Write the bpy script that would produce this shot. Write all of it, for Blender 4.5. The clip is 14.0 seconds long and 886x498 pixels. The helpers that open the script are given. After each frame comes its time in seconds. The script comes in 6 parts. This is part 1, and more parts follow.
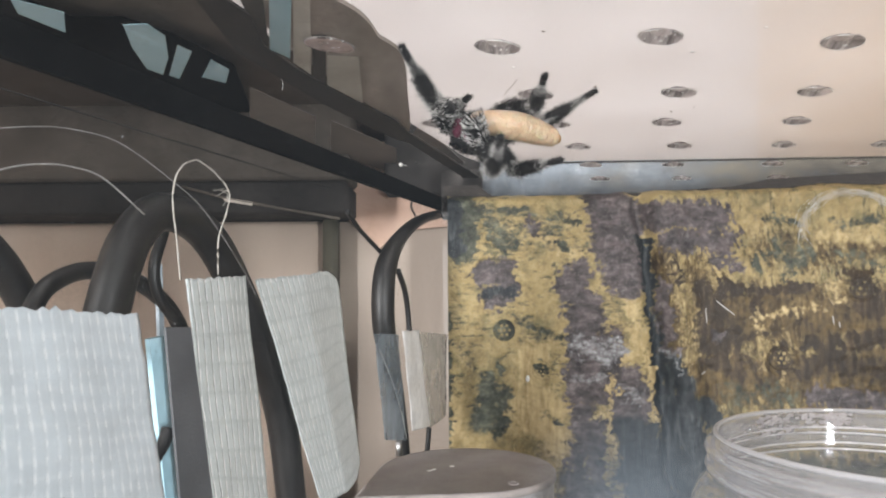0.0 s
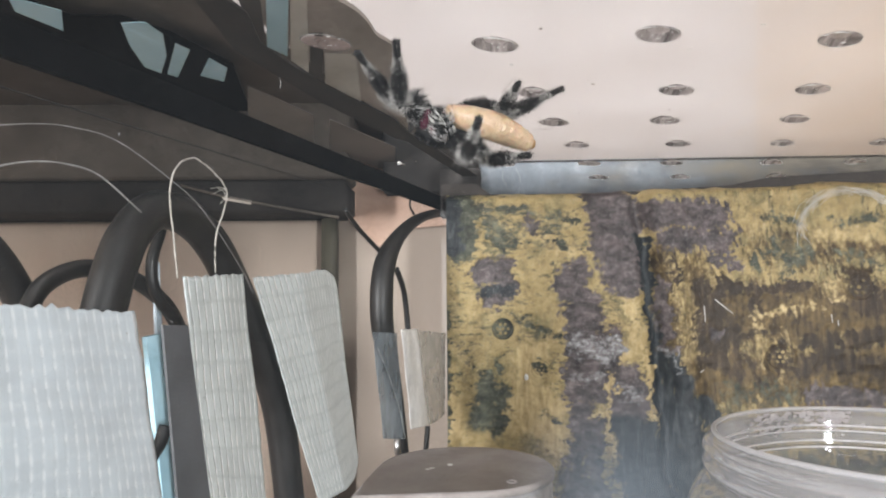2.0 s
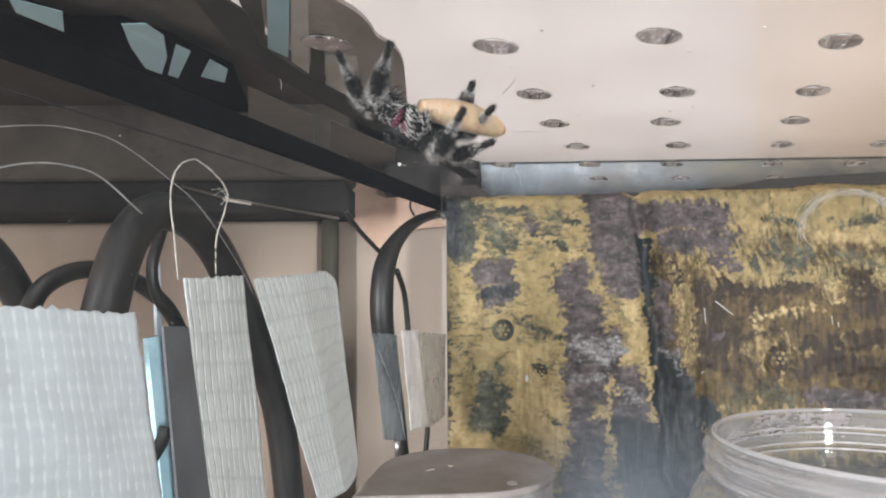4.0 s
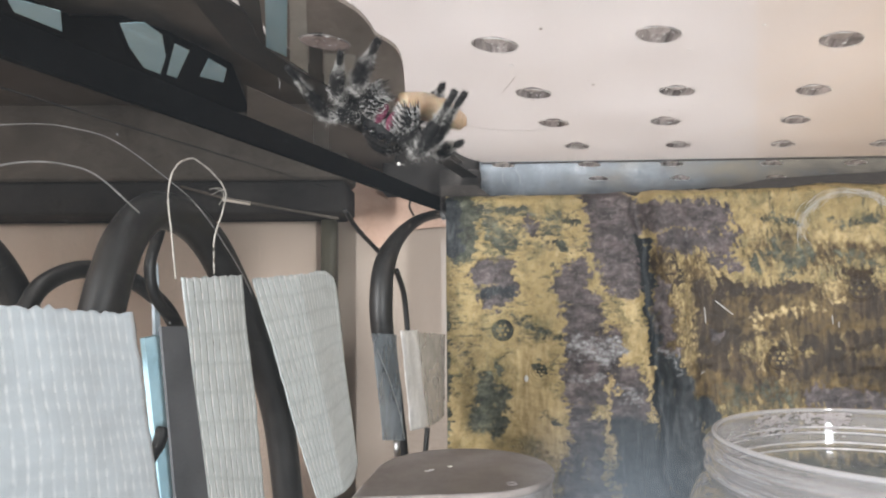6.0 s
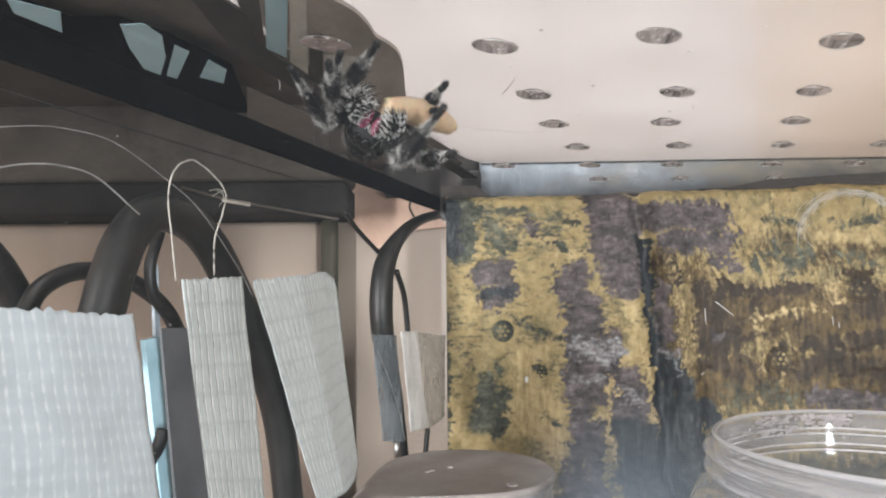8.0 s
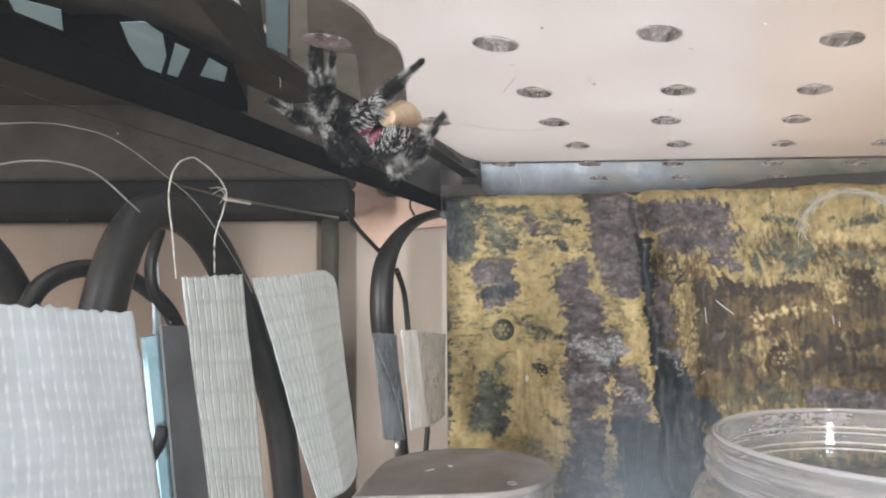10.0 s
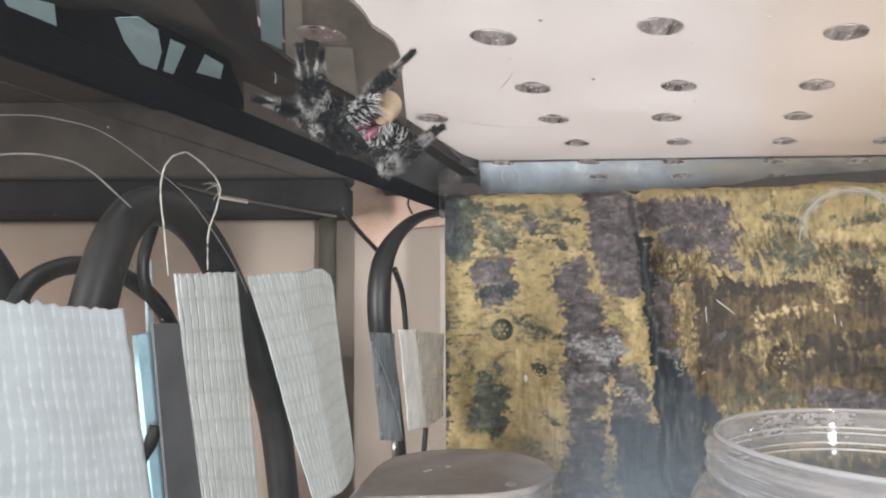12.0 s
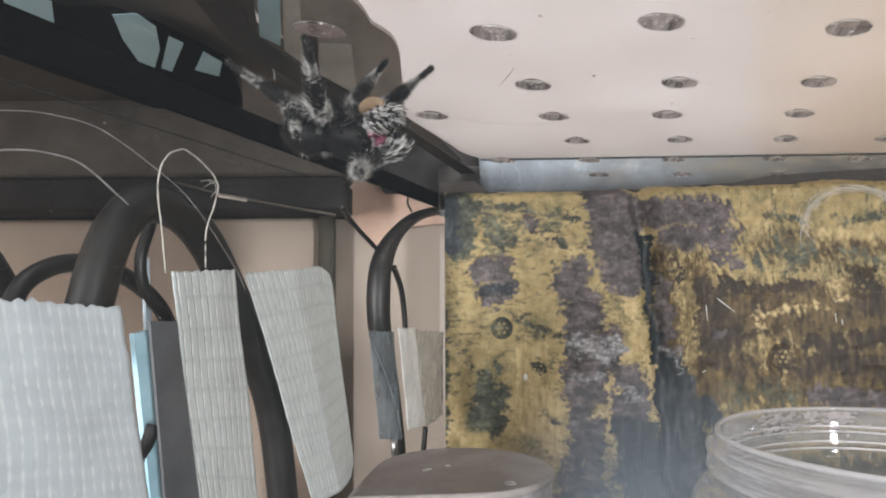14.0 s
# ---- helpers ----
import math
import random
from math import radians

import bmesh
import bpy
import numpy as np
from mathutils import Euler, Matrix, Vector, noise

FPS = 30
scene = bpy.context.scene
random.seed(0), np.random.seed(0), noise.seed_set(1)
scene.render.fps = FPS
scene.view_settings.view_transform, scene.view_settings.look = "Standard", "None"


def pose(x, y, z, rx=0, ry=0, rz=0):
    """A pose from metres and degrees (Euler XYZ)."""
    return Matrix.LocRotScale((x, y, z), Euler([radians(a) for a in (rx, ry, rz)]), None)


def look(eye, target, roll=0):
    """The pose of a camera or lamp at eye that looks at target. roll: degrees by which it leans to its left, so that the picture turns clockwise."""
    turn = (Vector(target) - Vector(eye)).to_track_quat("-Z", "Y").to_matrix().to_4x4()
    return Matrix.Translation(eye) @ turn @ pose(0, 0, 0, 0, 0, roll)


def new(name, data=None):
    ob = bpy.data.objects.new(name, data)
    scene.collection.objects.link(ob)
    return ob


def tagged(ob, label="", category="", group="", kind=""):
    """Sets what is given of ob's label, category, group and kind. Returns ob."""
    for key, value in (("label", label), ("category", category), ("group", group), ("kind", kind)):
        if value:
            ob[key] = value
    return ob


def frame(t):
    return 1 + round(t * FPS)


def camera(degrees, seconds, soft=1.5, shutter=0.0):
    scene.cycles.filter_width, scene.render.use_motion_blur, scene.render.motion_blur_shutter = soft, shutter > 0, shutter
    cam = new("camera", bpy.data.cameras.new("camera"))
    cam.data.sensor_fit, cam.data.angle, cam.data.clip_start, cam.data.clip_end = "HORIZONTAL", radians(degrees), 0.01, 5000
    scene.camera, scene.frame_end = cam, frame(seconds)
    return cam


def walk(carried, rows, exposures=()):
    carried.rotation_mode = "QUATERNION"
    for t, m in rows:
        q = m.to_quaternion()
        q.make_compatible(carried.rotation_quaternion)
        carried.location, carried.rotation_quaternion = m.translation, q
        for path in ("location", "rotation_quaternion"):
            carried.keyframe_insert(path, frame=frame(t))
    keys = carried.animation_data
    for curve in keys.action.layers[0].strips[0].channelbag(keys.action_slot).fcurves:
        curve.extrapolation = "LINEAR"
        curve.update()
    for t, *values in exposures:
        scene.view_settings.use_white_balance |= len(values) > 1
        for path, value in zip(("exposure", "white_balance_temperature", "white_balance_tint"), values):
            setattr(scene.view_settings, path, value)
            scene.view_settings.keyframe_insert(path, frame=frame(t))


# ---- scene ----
cam = camera(64.3, 14.0, soft=2.0)
PATH = [
    (0, (-0.00934, -0.21042, 0.11702), (-0.01076, 0.28881, 0.14478), -0.39),
    (0.5, (-0.00937, -0.21039, 0.11682), (-0.01046, 0.28884, 0.14452), -0.43),
    (1, (-0.00922, -0.21044, 0.11682), (-0.01068, 0.28879, 0.14444), -0.38),
    (1.5, (-0.00922, -0.21033, 0.11662), (-0.01008, 0.28888, 0.14474), -0.38),
    (2, (-0.00902, -0.21033, 0.11679), (-0.01023, 0.28892, 0.14415), -0.41),
    (2.5, (-0.00920, -0.21068, 0.11652), (-0.01022, 0.28853, 0.14451), -0.40),
    (3, (-0.00909, -0.21051, 0.11673), (-0.01032, 0.28871, 0.14460), -0.34),
    (5.5, (-0.00914, -0.21019, 0.11698), (-0.01019, 0.28904, 0.14482), -0.38),
    (6, (-0.00898, -0.20991, 0.11678), (-0.01010, 0.28929, 0.14502), -0.39),
    (6.5, (-0.00893, -0.21022, 0.11678), (-0.01043, 0.28898, 0.14504), -0.32),
    (7, (-0.00905, -0.20997, 0.11686), (-0.01008, 0.28924, 0.14500), -0.38),
    (7.5, (-0.00898, -0.20998, 0.11685), (-0.01016, 0.28922, 0.14501), -0.38),
    (8, (-0.00901, -0.20987, 0.11697), (-0.01014, 0.28933, 0.14533), -0.41),
    (10.5, (-0.00903, -0.20983, 0.11658), (-0.01029, 0.28938, 0.14457), -0.32),
    (11, (-0.00910, -0.20977, 0.11644), (-0.01013, 0.28943, 0.14478), -0.30),
    (11.5, (-0.00913, -0.20973, 0.11663), (-0.01004, 0.28946, 0.14513), -0.34),
    (12, (-0.00865, -0.20817, 0.11623), (-0.00974, 0.29100, 0.14500), -0.30),
    (12.5, (-0.00842, -0.20695, 0.11594), (-0.00907, 0.29223, 0.14468), -0.36),
    (13, (-0.00830, -0.20664, 0.11541), (-0.00927, 0.29254, 0.14398), -0.29),
    (13.5, (-0.00848, -0.20708, 0.11584), (-0.00939, 0.29212, 0.14406), -0.31),
    (14, (-0.00863, -0.20745, 0.11604), (-0.00950, 0.29175, 0.14420), -0.31),
]
walk(cam, [(t, look(eye, target, roll)) for t, eye, target, roll in PATH], exposures=[(0.0, 0.02), (13.7, 0.02), (14.0, -0.16)])

# ---- light: a dim room, one lamp on the shelf above the case, one lamp behind the viewer, one fill lamp added at the left ----
world = bpy.data.worlds.new("room_air")
world.use_nodes = True
scene.world = world
world.node_tree.nodes["Background"].inputs[0].default_value = (0.80, 0.86, 1.0, 1)
world.node_tree.nodes["Background"].inputs[1].default_value = 0.05


def lamp(name, eye, target, size, watts, colour):
    data = bpy.data.lights.new(name, "AREA")
    data.shape, data.size, data.size_y = "RECTANGLE", size[0], size[1]
    data.energy, data.color = watts, colour
    ob = new(name, data)
    ob.matrix_world = look(eye, target)
    return ob


lamp("shelf_light", (0.036, -0.09, 0.285), (0.036, -0.09, 0.0), (0.22, 0.20), 1.3, (0.975, 0.96, 0.96))
lamp("front_light", (0.30, -0.80, 0.12), (0.0, 0.0, 0.11), (0.06, 0.36), 5.5, (0.95, 0.98, 1.0))
# added fill from the left, to brighten the beige boards outside the case
lamp("front_light", (-0.46, -0.66, 0.14), (-0.02, 0.0, 0.11), (0.06, 0.36), 7.1, (0.97, 0.98, 1.0))


# ---- materials ----
class Nodes:
    """A node material with short ways to add nodes."""

    def __init__(self, name):
        self.mat = bpy.data.materials.new(name)
        self.mat.use_nodes = True
        self.tree = self.mat.node_tree
        self.bsdf = self.tree.nodes["Principled BSDF"]
        self.out = self.tree.nodes["Material Output"]
        self.place = self.add("ShaderNodeTexCoord").outputs["Object"]

    def add(self, kind, **values):
        node = self.tree.nodes.new(kind)
        for key, value in values.items():
            setattr(node, key, value)
        return node

    def link(self, a, b):
        self.tree.links.new(a, b)

    def noise(self, scale, detail=4.0, rough=0.55, stretch=None):
        n = self.add("ShaderNodeTexNoise")
        n.inputs["Scale"].default_value, n.inputs["Detail"].default_value, n.inputs["Roughness"].default_value = scale, detail, rough
        if stretch:
            m = self.add("ShaderNodeMapping")
            m.inputs["Scale"].default_value = stretch
            self.link(self.place, m.inputs["Vector"])
            self.link(m.outputs[0], n.inputs["Vector"])
        else:
            self.link(self.place, n.inputs["Vector"])
        return n.outputs["Fac"]

    def ramp(self, fac, stops):
        r = self.add("ShaderNodeValToRGB")
        els = r.color_ramp.elements
        while len(els) < len(stops):
            els.new(0.5)
        for e, (p, c) in zip(els, stops):
            e.position, e.color = p, (*c, 1)
        self.link(fac, r.inputs[0])
        return r.outputs[0]

    def mix(self, fac, a, b, kind="MIX"):
        m = self.add("ShaderNodeMix", data_type="RGBA", blend_type=kind)
        for sock, v in ((m.inputs[0], fac), (m.inputs[6], a), (m.inputs[7], b)):
            if isinstance(v, (int, float)):
                sock.default_value = v
            elif isinstance(v, tuple):
                sock.default_value = (*v, 1)
            else:
                self.link(v, sock)
        return m.outputs[2]

    def math(self, op, a, b=0.0, clamp=False):
        m = self.add("ShaderNodeMath", operation=op, use_clamp=clamp)
        for sock, v in zip(m.inputs, (a, b)):
            if isinstance(v, (int, float)):
                sock.default_value = v
            else:
                self.link(v, sock)
        return m.outputs[0]

    def bump(self, height, strength, distance):
        b = self.add("ShaderNodeBump")
        b.inputs["Strength"].default_value, b.inputs["Distance"].default_value = strength, distance
        self.link(height, b.inputs["Height"])
        self.link(b.outputs[0], self.bsdf.inputs["Normal"])

    def set(self, **values):
        for key, value in values.items():
            sock = self.bsdf.inputs[key.replace("_", " ")]
            if isinstance(value, (int, float)):
                sock.default_value = value
            elif isinstance(value, tuple):
                sock.default_value = (*value, 1)
            else:
                self.link(value, sock)
        return self.mat


def plain(name, dark, light, rough=0.5, scale=400.0, fine=2500.0, bump=0.15, metallic=0.0, stretch=None, **more):
    """A surface with stains at one scale and grain at another."""
    n = Nodes(name)
    big, small = n.noise(scale, 5, 0.6, stretch), n.noise(fine, 3)
    col = n.ramp(big, [(0.3, dark), (0.72, light)])
    grain = n.ramp(small, [(0.3, (0.82, 0.82, 0.82)), (0.7, (1, 1, 1))])
    n.bump(small, bump, 0.0003)
    r = n.math("ADD", n.math("MULTIPLY", big, 0.25), rough - 0.12)
    return n.set(Base_Color=n.mix(1.0, col, grain, "MULTIPLY"), Roughness=r, Metallic=metallic, **more)


def clear(name, tint, rough, gloss, haze=0.0, glare=None, veil=(0.68, 0.79, 0.90)):
    """Thin clear sheet: lets light straight through, with a weak gloss, a little dust and, where asked, a painted
    reflection.
    """
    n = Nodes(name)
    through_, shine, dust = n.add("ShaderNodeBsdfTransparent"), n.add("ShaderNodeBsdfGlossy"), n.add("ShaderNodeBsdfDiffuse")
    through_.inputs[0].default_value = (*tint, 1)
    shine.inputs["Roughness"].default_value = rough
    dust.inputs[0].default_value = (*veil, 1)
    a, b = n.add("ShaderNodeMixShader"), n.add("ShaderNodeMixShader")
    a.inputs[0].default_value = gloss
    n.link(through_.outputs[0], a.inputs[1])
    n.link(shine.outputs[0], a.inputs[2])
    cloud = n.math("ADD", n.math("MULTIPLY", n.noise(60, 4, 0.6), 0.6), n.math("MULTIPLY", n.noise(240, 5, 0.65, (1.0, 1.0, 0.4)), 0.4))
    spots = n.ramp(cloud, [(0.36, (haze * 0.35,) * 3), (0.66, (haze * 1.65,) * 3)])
    # bluish round veil that imitates a reflection on the pane
    if glare:
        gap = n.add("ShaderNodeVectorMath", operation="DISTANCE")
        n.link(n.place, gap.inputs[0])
        gap.inputs[1].default_value = glare
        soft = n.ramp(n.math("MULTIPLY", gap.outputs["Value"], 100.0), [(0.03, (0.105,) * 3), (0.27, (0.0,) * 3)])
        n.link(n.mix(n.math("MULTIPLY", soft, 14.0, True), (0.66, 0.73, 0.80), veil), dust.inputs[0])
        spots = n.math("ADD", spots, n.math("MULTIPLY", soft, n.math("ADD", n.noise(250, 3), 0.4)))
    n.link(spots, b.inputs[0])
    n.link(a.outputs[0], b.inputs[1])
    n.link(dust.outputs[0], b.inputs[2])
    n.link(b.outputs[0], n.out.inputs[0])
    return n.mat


def board_material():
    """White lid sheet that lets the lamp above shine through, faintly brushed, warmer on one half."""
    n = Nodes("lid_sheet")
    sep = n.add("ShaderNodeSeparateXYZ")
    n.link(n.place, sep.inputs[0])
    lines = n.noise(900, 3, 0.6, (1.0, 0.02, 1.0))
    cloud = n.noise(30, 4)
    edge = n.math("ADD", sep.outputs[0], n.math("MULTIPLY", sep.outputs[1], -0.4394))
    streak = n.noise(260, 3, 0.6, (1.0, 0.12, 1.0))
    step = n.math("MULTIPLY", n.math("SUBTRACT", edge, WARM_EDGE), 900.0, True)
    drift = n.math("ADD", n.math("MULTIPLY", n.math("SUBTRACT", edge, WARM_EDGE - 0.008), 26.0), n.math("MULTIPLY", n.math("SUBTRACT", streak, 0.5), 1.1), True)
    half = n.math("ADD", n.math("MULTIPLY", step, 0.35), n.math("MULTIPLY", drift, 0.65), True)
    tone = n.mix(half, (0.745, 0.724, 0.722), (0.712, 0.654, 0.604))
    tone = n.mix(1.0, tone, n.ramp(lines, [(0.3, (0.975, 0.97, 0.965)), (0.7, (1, 1, 1))]), "MULTIPLY")
    tone = n.mix(1.0, tone, n.ramp(cloud, [(0.3, (0.92, 0.91, 0.90)), (0.7, (1, 1, 1))]), "MULTIPLY")
    d, t, m = n.add("ShaderNodeBsdfDiffuse"), n.add("ShaderNodeBsdfTranslucent"), n.add("ShaderNodeMixShader")
    n.link(tone, d.inputs[0])
    n.link(tone, t.inputs[0])
    m.inputs[0].default_value = 0.5
    n.link(d.outputs[0], m.inputs[1])
    n.link(t.outputs[0], m.inputs[2])
    n.link(m.outputs[0], n.out.inputs[0])
    return n.mat


WARM_EDGE = 0.0843


def backdrop_material():
    """Resin rock: ochre brushed over violet grey, moss green and brown."""
    n = Nodes("painted_resin")

    def layer(name):
        return n.add("ShaderNodeAttribute", attribute_name=name).outputs["Fac"]

    fine = n.noise(1500, 4, 0.65)
    mid = n.noise(300, 5, 0.65)
    side = n.noise(420, 5, 0.7, (0.6, 1, 1.4))
    tall = n.noise(420, 5, 0.7, (1.6, 1, 0.30))
    thin = n.noise(480, 6, 0.72, (0.6, 1, 1.6))
    fleck = n.noise(650, 6, 0.75, (1.0, 1.0, 1.4))
    ochre = n.ramp(mid, [(0.25, (0.19, 0.142, 0.058)), (0.5, (0.335, 0.252, 0.112)), (0.8, (0.47, 0.37, 0.195))])
    wash = n.noise(150, 6, 0.72, (1, 1, 0.8))
    ochre = n.mix(n.ramp(wash, [(0.49, (0, 0, 0)), (0.60, (0.6, 0.6, 0.6))]), ochre, n.ramp(mid, [(0.3, (0.085, 0.080, 0.038)), (0.7, (0.22, 0.19, 0.090))]))
    sep = n.add("ShaderNodeSeparateXYZ")
    n.link(n.place, sep.inputs[0])
    far = n.math("MULTIPLY", n.math("SUBTRACT", sep.outputs[0], 0.048), 60.0, True)
    dabs = n.math("ADD", n.math("MULTIPLY", thin, n.math("SUBTRACT", 1.0, far)), n.math("MULTIPLY", n.noise(520, 6, 0.70, (1.5, 1, 0.35)), far))
    crowd = n.math("MULTIPLY", n.math("SUBTRACT", n.noise(66, 3, 0.6), 0.5), 0.55)
    dabs = n.math("ADD", dabs, crowd)
    ochre = n.mix(n.ramp(dabs, [(0.555, (0, 0, 0)), (0.64, (0.9, 0.9, 0.9))]), ochre, n.ramp(mid, [(0.35, (0.045, 0.044, 0.026)), (0.65, (0.13, 0.115, 0.06))]))
    ochre = n.mix(n.ramp(n.noise(1100, 4, 0.7), [(0.60, (0, 0, 0)), (0.72, (0.6, 0.6, 0.6))]), ochre, (0.52, 0.43, 0.23))
    patch = n.ramp(n.noise(160, 6, 0.75), [(0.32, (0.25, 0.25, 0.27)), (0.5, (0.85, 0.85, 0.85)), (0.70, (2.1, 2.05, 2.05))])
    scrape = n.ramp(n.noise(520, 5, 0.75, (1.0, 1.0, 0.7)), [(0.56, (0, 0, 0)), (0.70, (0.75, 0.75, 0.75))])
    violet = n.ramp(side, [(0.25, (0.026, 0.020, 0.020)), (0.5, (0.085, 0.070, 0.069)), (0.8, (0.195, 0.168, 0.165))])
    violet = n.mix(scrape, n.mix(1.0, violet, patch, "MULTIPLY"), (0.19, 0.17, 0.165))
    moss = n.ramp(side, [(0.25, (0.018, 0.021, 0.014)), (0.5, (0.062, 0.067, 0.046)), (0.8, (0.165, 0.165, 0.112))])
    moss = n.mix(n.math("MULTIPLY", scrape, 0.6), n.mix(1.0, moss, patch, "MULTIPLY"), (0.16, 0.16, 0.12))
    navy = n.ramp(tall, [(0.3, (0.007, 0.009, 0.011)), (0.52, (0.022, 0.027, 0.030)), (0.75, (0.10, 0.105, 0.105))])
    earth = n.ramp(n.math("ADD", n.math("MULTIPLY", tall, 0.6), n.math("MULTIPLY", mid, 0.4)), [(0.34, (0.016, 0.010, 0.004)), (0.46, (0.056, 0.036, 0.014)), (0.55, (0.108, 0.073, 0.029)), (0.70, (0.23, 0.160, 0.067))])
    earth = n.mix(n.math("MULTIPLY", scrape, 0.3), earth, (0.085, 0.070, 0.046))
    earth = n.mix(n.ramp(n.noise(110, 6, 0.75), [(0.60, (0, 0, 0)), (0.70, (0.6, 0.6, 0.6))]), earth, n.ramp(mid, [(0.3, (0.20, 0.145, 0.060)), (0.7, (0.30, 0.225, 0.105))]))
    ragged = n.math("ADD", n.math("MULTIPLY", n.math("SUBTRACT", fine, 0.5), 0.40), n.math("MULTIPLY", n.math("SUBTRACT", fleck, 0.5), 1.0))

    def cover(name, sharp):
        return n.math("MULTIPLY", n.math("SUBTRACT", n.math("ADD", layer(name), ragged), 0.33), sharp, True)

    umber = n.ramp(tall, [(0.28, (0.009, 0.006, 0.003)), (0.5, (0.031, 0.020, 0.010)), (0.75, (0.100, 0.066, 0.034))])
    col = n.mix(cover("brown", 2.6), ochre, earth)
    col = n.mix(cover("umber", 3.0), col, n.mix(n.math("MULTIPLY", scrape, 0.3), umber, (0.10, 0.075, 0.055)))
    col = n.mix(cover("fresh", 2.4), col, n.ramp(tall, [(0.3, (0.29, 0.208, 0.092)), (0.5, (0.48, 0.365, 0.180)), (0.75, (0.60, 0.48, 0.27))]))
    col = n.mix(cover("moss", 3.4), col, moss)
    col = n.mix(cover("paint", 4.2), col, violet)
    col = n.mix(cover("navy", 3.6), col, navy)
    # pale grey for whitish specks and for the violet paint's sheen
    col = n.mix(n.math("MULTIPLY", cover("dust", 2.3), n.ramp(fleck, [(0.35, (0.25,) * 3), (0.62, (0.95,) * 3)])), col, (0.42, 0.42, 0.425))
    n.bump(n.math("ADD", fine, n.math("MULTIPLY", thin, 0.8)), 0.35, 0.0004)
    return n.set(Base_Color=col, Roughness=n.math("ADD", n.math("MULTIPLY", mid, 0.3), 0.42), Specular_IOR_Level=0.34)


def tape_material(name, tone, edge, fine=1.0):
    """Cloth tape: a scrim of threads under a shiny film, the threads' glints put into the colour."""
    n = Nodes(name)
    uv = n.add("ShaderNodeUVMap").outputs[0]
    sep = n.add("ShaderNodeSeparateXYZ")
    n.link(uv, sep.inputs[0])
    wob = n.math("MULTIPLY", n.noise(120, 2), 0.30 if fine == 1.0 else 0.35)

    def threads(axis, pitch, sharp):
        v = n.math("ADD", n.math("DIVIDE", sep.outputs[axis], pitch), wob)
        s = n.math("SINE", n.math("MULTIPLY", v, 6.2832))
        return n.math("POWER", n.math("ADD", n.math("MULTIPLY", s, 0.5), 0.5), sharp)

    warp, weft = threads(0, (0.00150 if fine == 1.0 else 0.00136), 14.0 if fine == 1.0 else 4.0), threads(1, 0.0043 if fine == 1.0 else 0.0017, 12.0 if fine == 1.0 else 5.0)
    dash = n.math("SUBTRACT", 1.0, n.math("MULTIPLY", weft, 0.85)) if fine == 1.0 else n.math("ADD", n.math("MULTIPLY", threads(1, 0.0017, 0.8), 0.7), 0.3)
    net = n.math("MAXIMUM", n.math("MULTIPLY", warp, dash), n.math("MULTIPLY", weft, 0.0 if fine == 1.0 else 0.18))
    worn = n.noise(220, 5, 0.6)
    col = n.ramp(worn, [(0.3, tuple(c * 0.82 for c in tone)), (0.7, tone)])
    glint = n.math("MULTIPLY", net, n.ramp(n.noise(900, 3, 0.6, (1, 1, 0.6)), [(0.42, (0.22, 0.22, 0.22)), (0.54, (1, 1, 1))]))
    if fine == 1.0:
        col = n.mix(n.math("MULTIPLY", weft, 0.26), col, tuple(c * 0.66 for c in tone))
    # bright dashes along the threads: glints painted in the base colour
    col = n.mix(glint, col, edge)
    n.bump(n.math("ADD", net, n.math("MULTIPLY", worn, 0.5)), 0.7 if fine == 1.0 else 0.14, 0.00028)
    return n.set(Base_Color=col, Roughness=n.math("SUBTRACT", 0.5, n.math("MULTIPLY", glint, 0.25)), Specular_IOR_Level=0.6)


def plastic_clear(name, share):
    n = Nodes(name)
    scuff = n.noise(300, 4)
    through_, shine, veil = n.add("ShaderNodeBsdfTransparent"), n.add("ShaderNodeBsdfGlossy"), n.add("ShaderNodeBsdfDiffuse")
    through_.inputs[0].default_value = (0.95, 0.955, 0.96, 1)
    veil.inputs[0].default_value = (0.80, 0.79, 0.81, 1)
    n.link(n.ramp(scuff, [(0.45, (0.03,) * 3), (0.8, (0.09,) * 3)]), shine.inputs["Roughness"])
    facing = n.add("ShaderNodeLayerWeight")
    facing.inputs[0].default_value = 0.38
    a, b = n.add("ShaderNodeMixShader"), n.add("ShaderNodeMixShader")
    n.link(n.math("ADD", n.math("MULTIPLY", facing.outputs["Facing"], 0.6), 0.09), a.inputs[0])
    n.link(through_.outputs[0], a.inputs[1])
    n.link(shine.outputs[0], a.inputs[2])
    b.inputs[0].default_value = share
    n.link(a.outputs[0], b.inputs[1])
    n.link(veil.outputs[0], b.inputs[2])
    n.link(b.outputs[0], n.out.inputs[0])
    return n.mat


def foam_material():
    """Blue-grey foam that turns brown and dirty along its length."""
    n = Nodes("blue_grey_foam")
    sep = n.add("ShaderNodeSeparateXYZ")
    n.link(n.place, sep.inputs[0])
    dirt = n.noise(70, 5, 0.65, (1, 1, 2.5))
    along = n.math("ADD", n.math("MULTIPLY", sep.outputs[0], 12.0), n.math("SUBTRACT", n.math("MULTIPLY", dirt, 1.8), 1.15), True)
    blue = n.ramp(n.noise(110, 6, 0.7), [(0.3, (0.10, 0.118, 0.138)), (0.55, (0.18, 0.205, 0.232)), (0.75, (0.36, 0.385, 0.41))])
    brown = n.ramp(dirt, [(0.3, (0.030, 0.026, 0.023)), (0.7, (0.135, 0.120, 0.095))])
    n.bump(n.noise(900, 3), 0.15, 0.0003)
    return n.set(Base_Color=n.mix(along, blue, brown), Roughness=0.55)


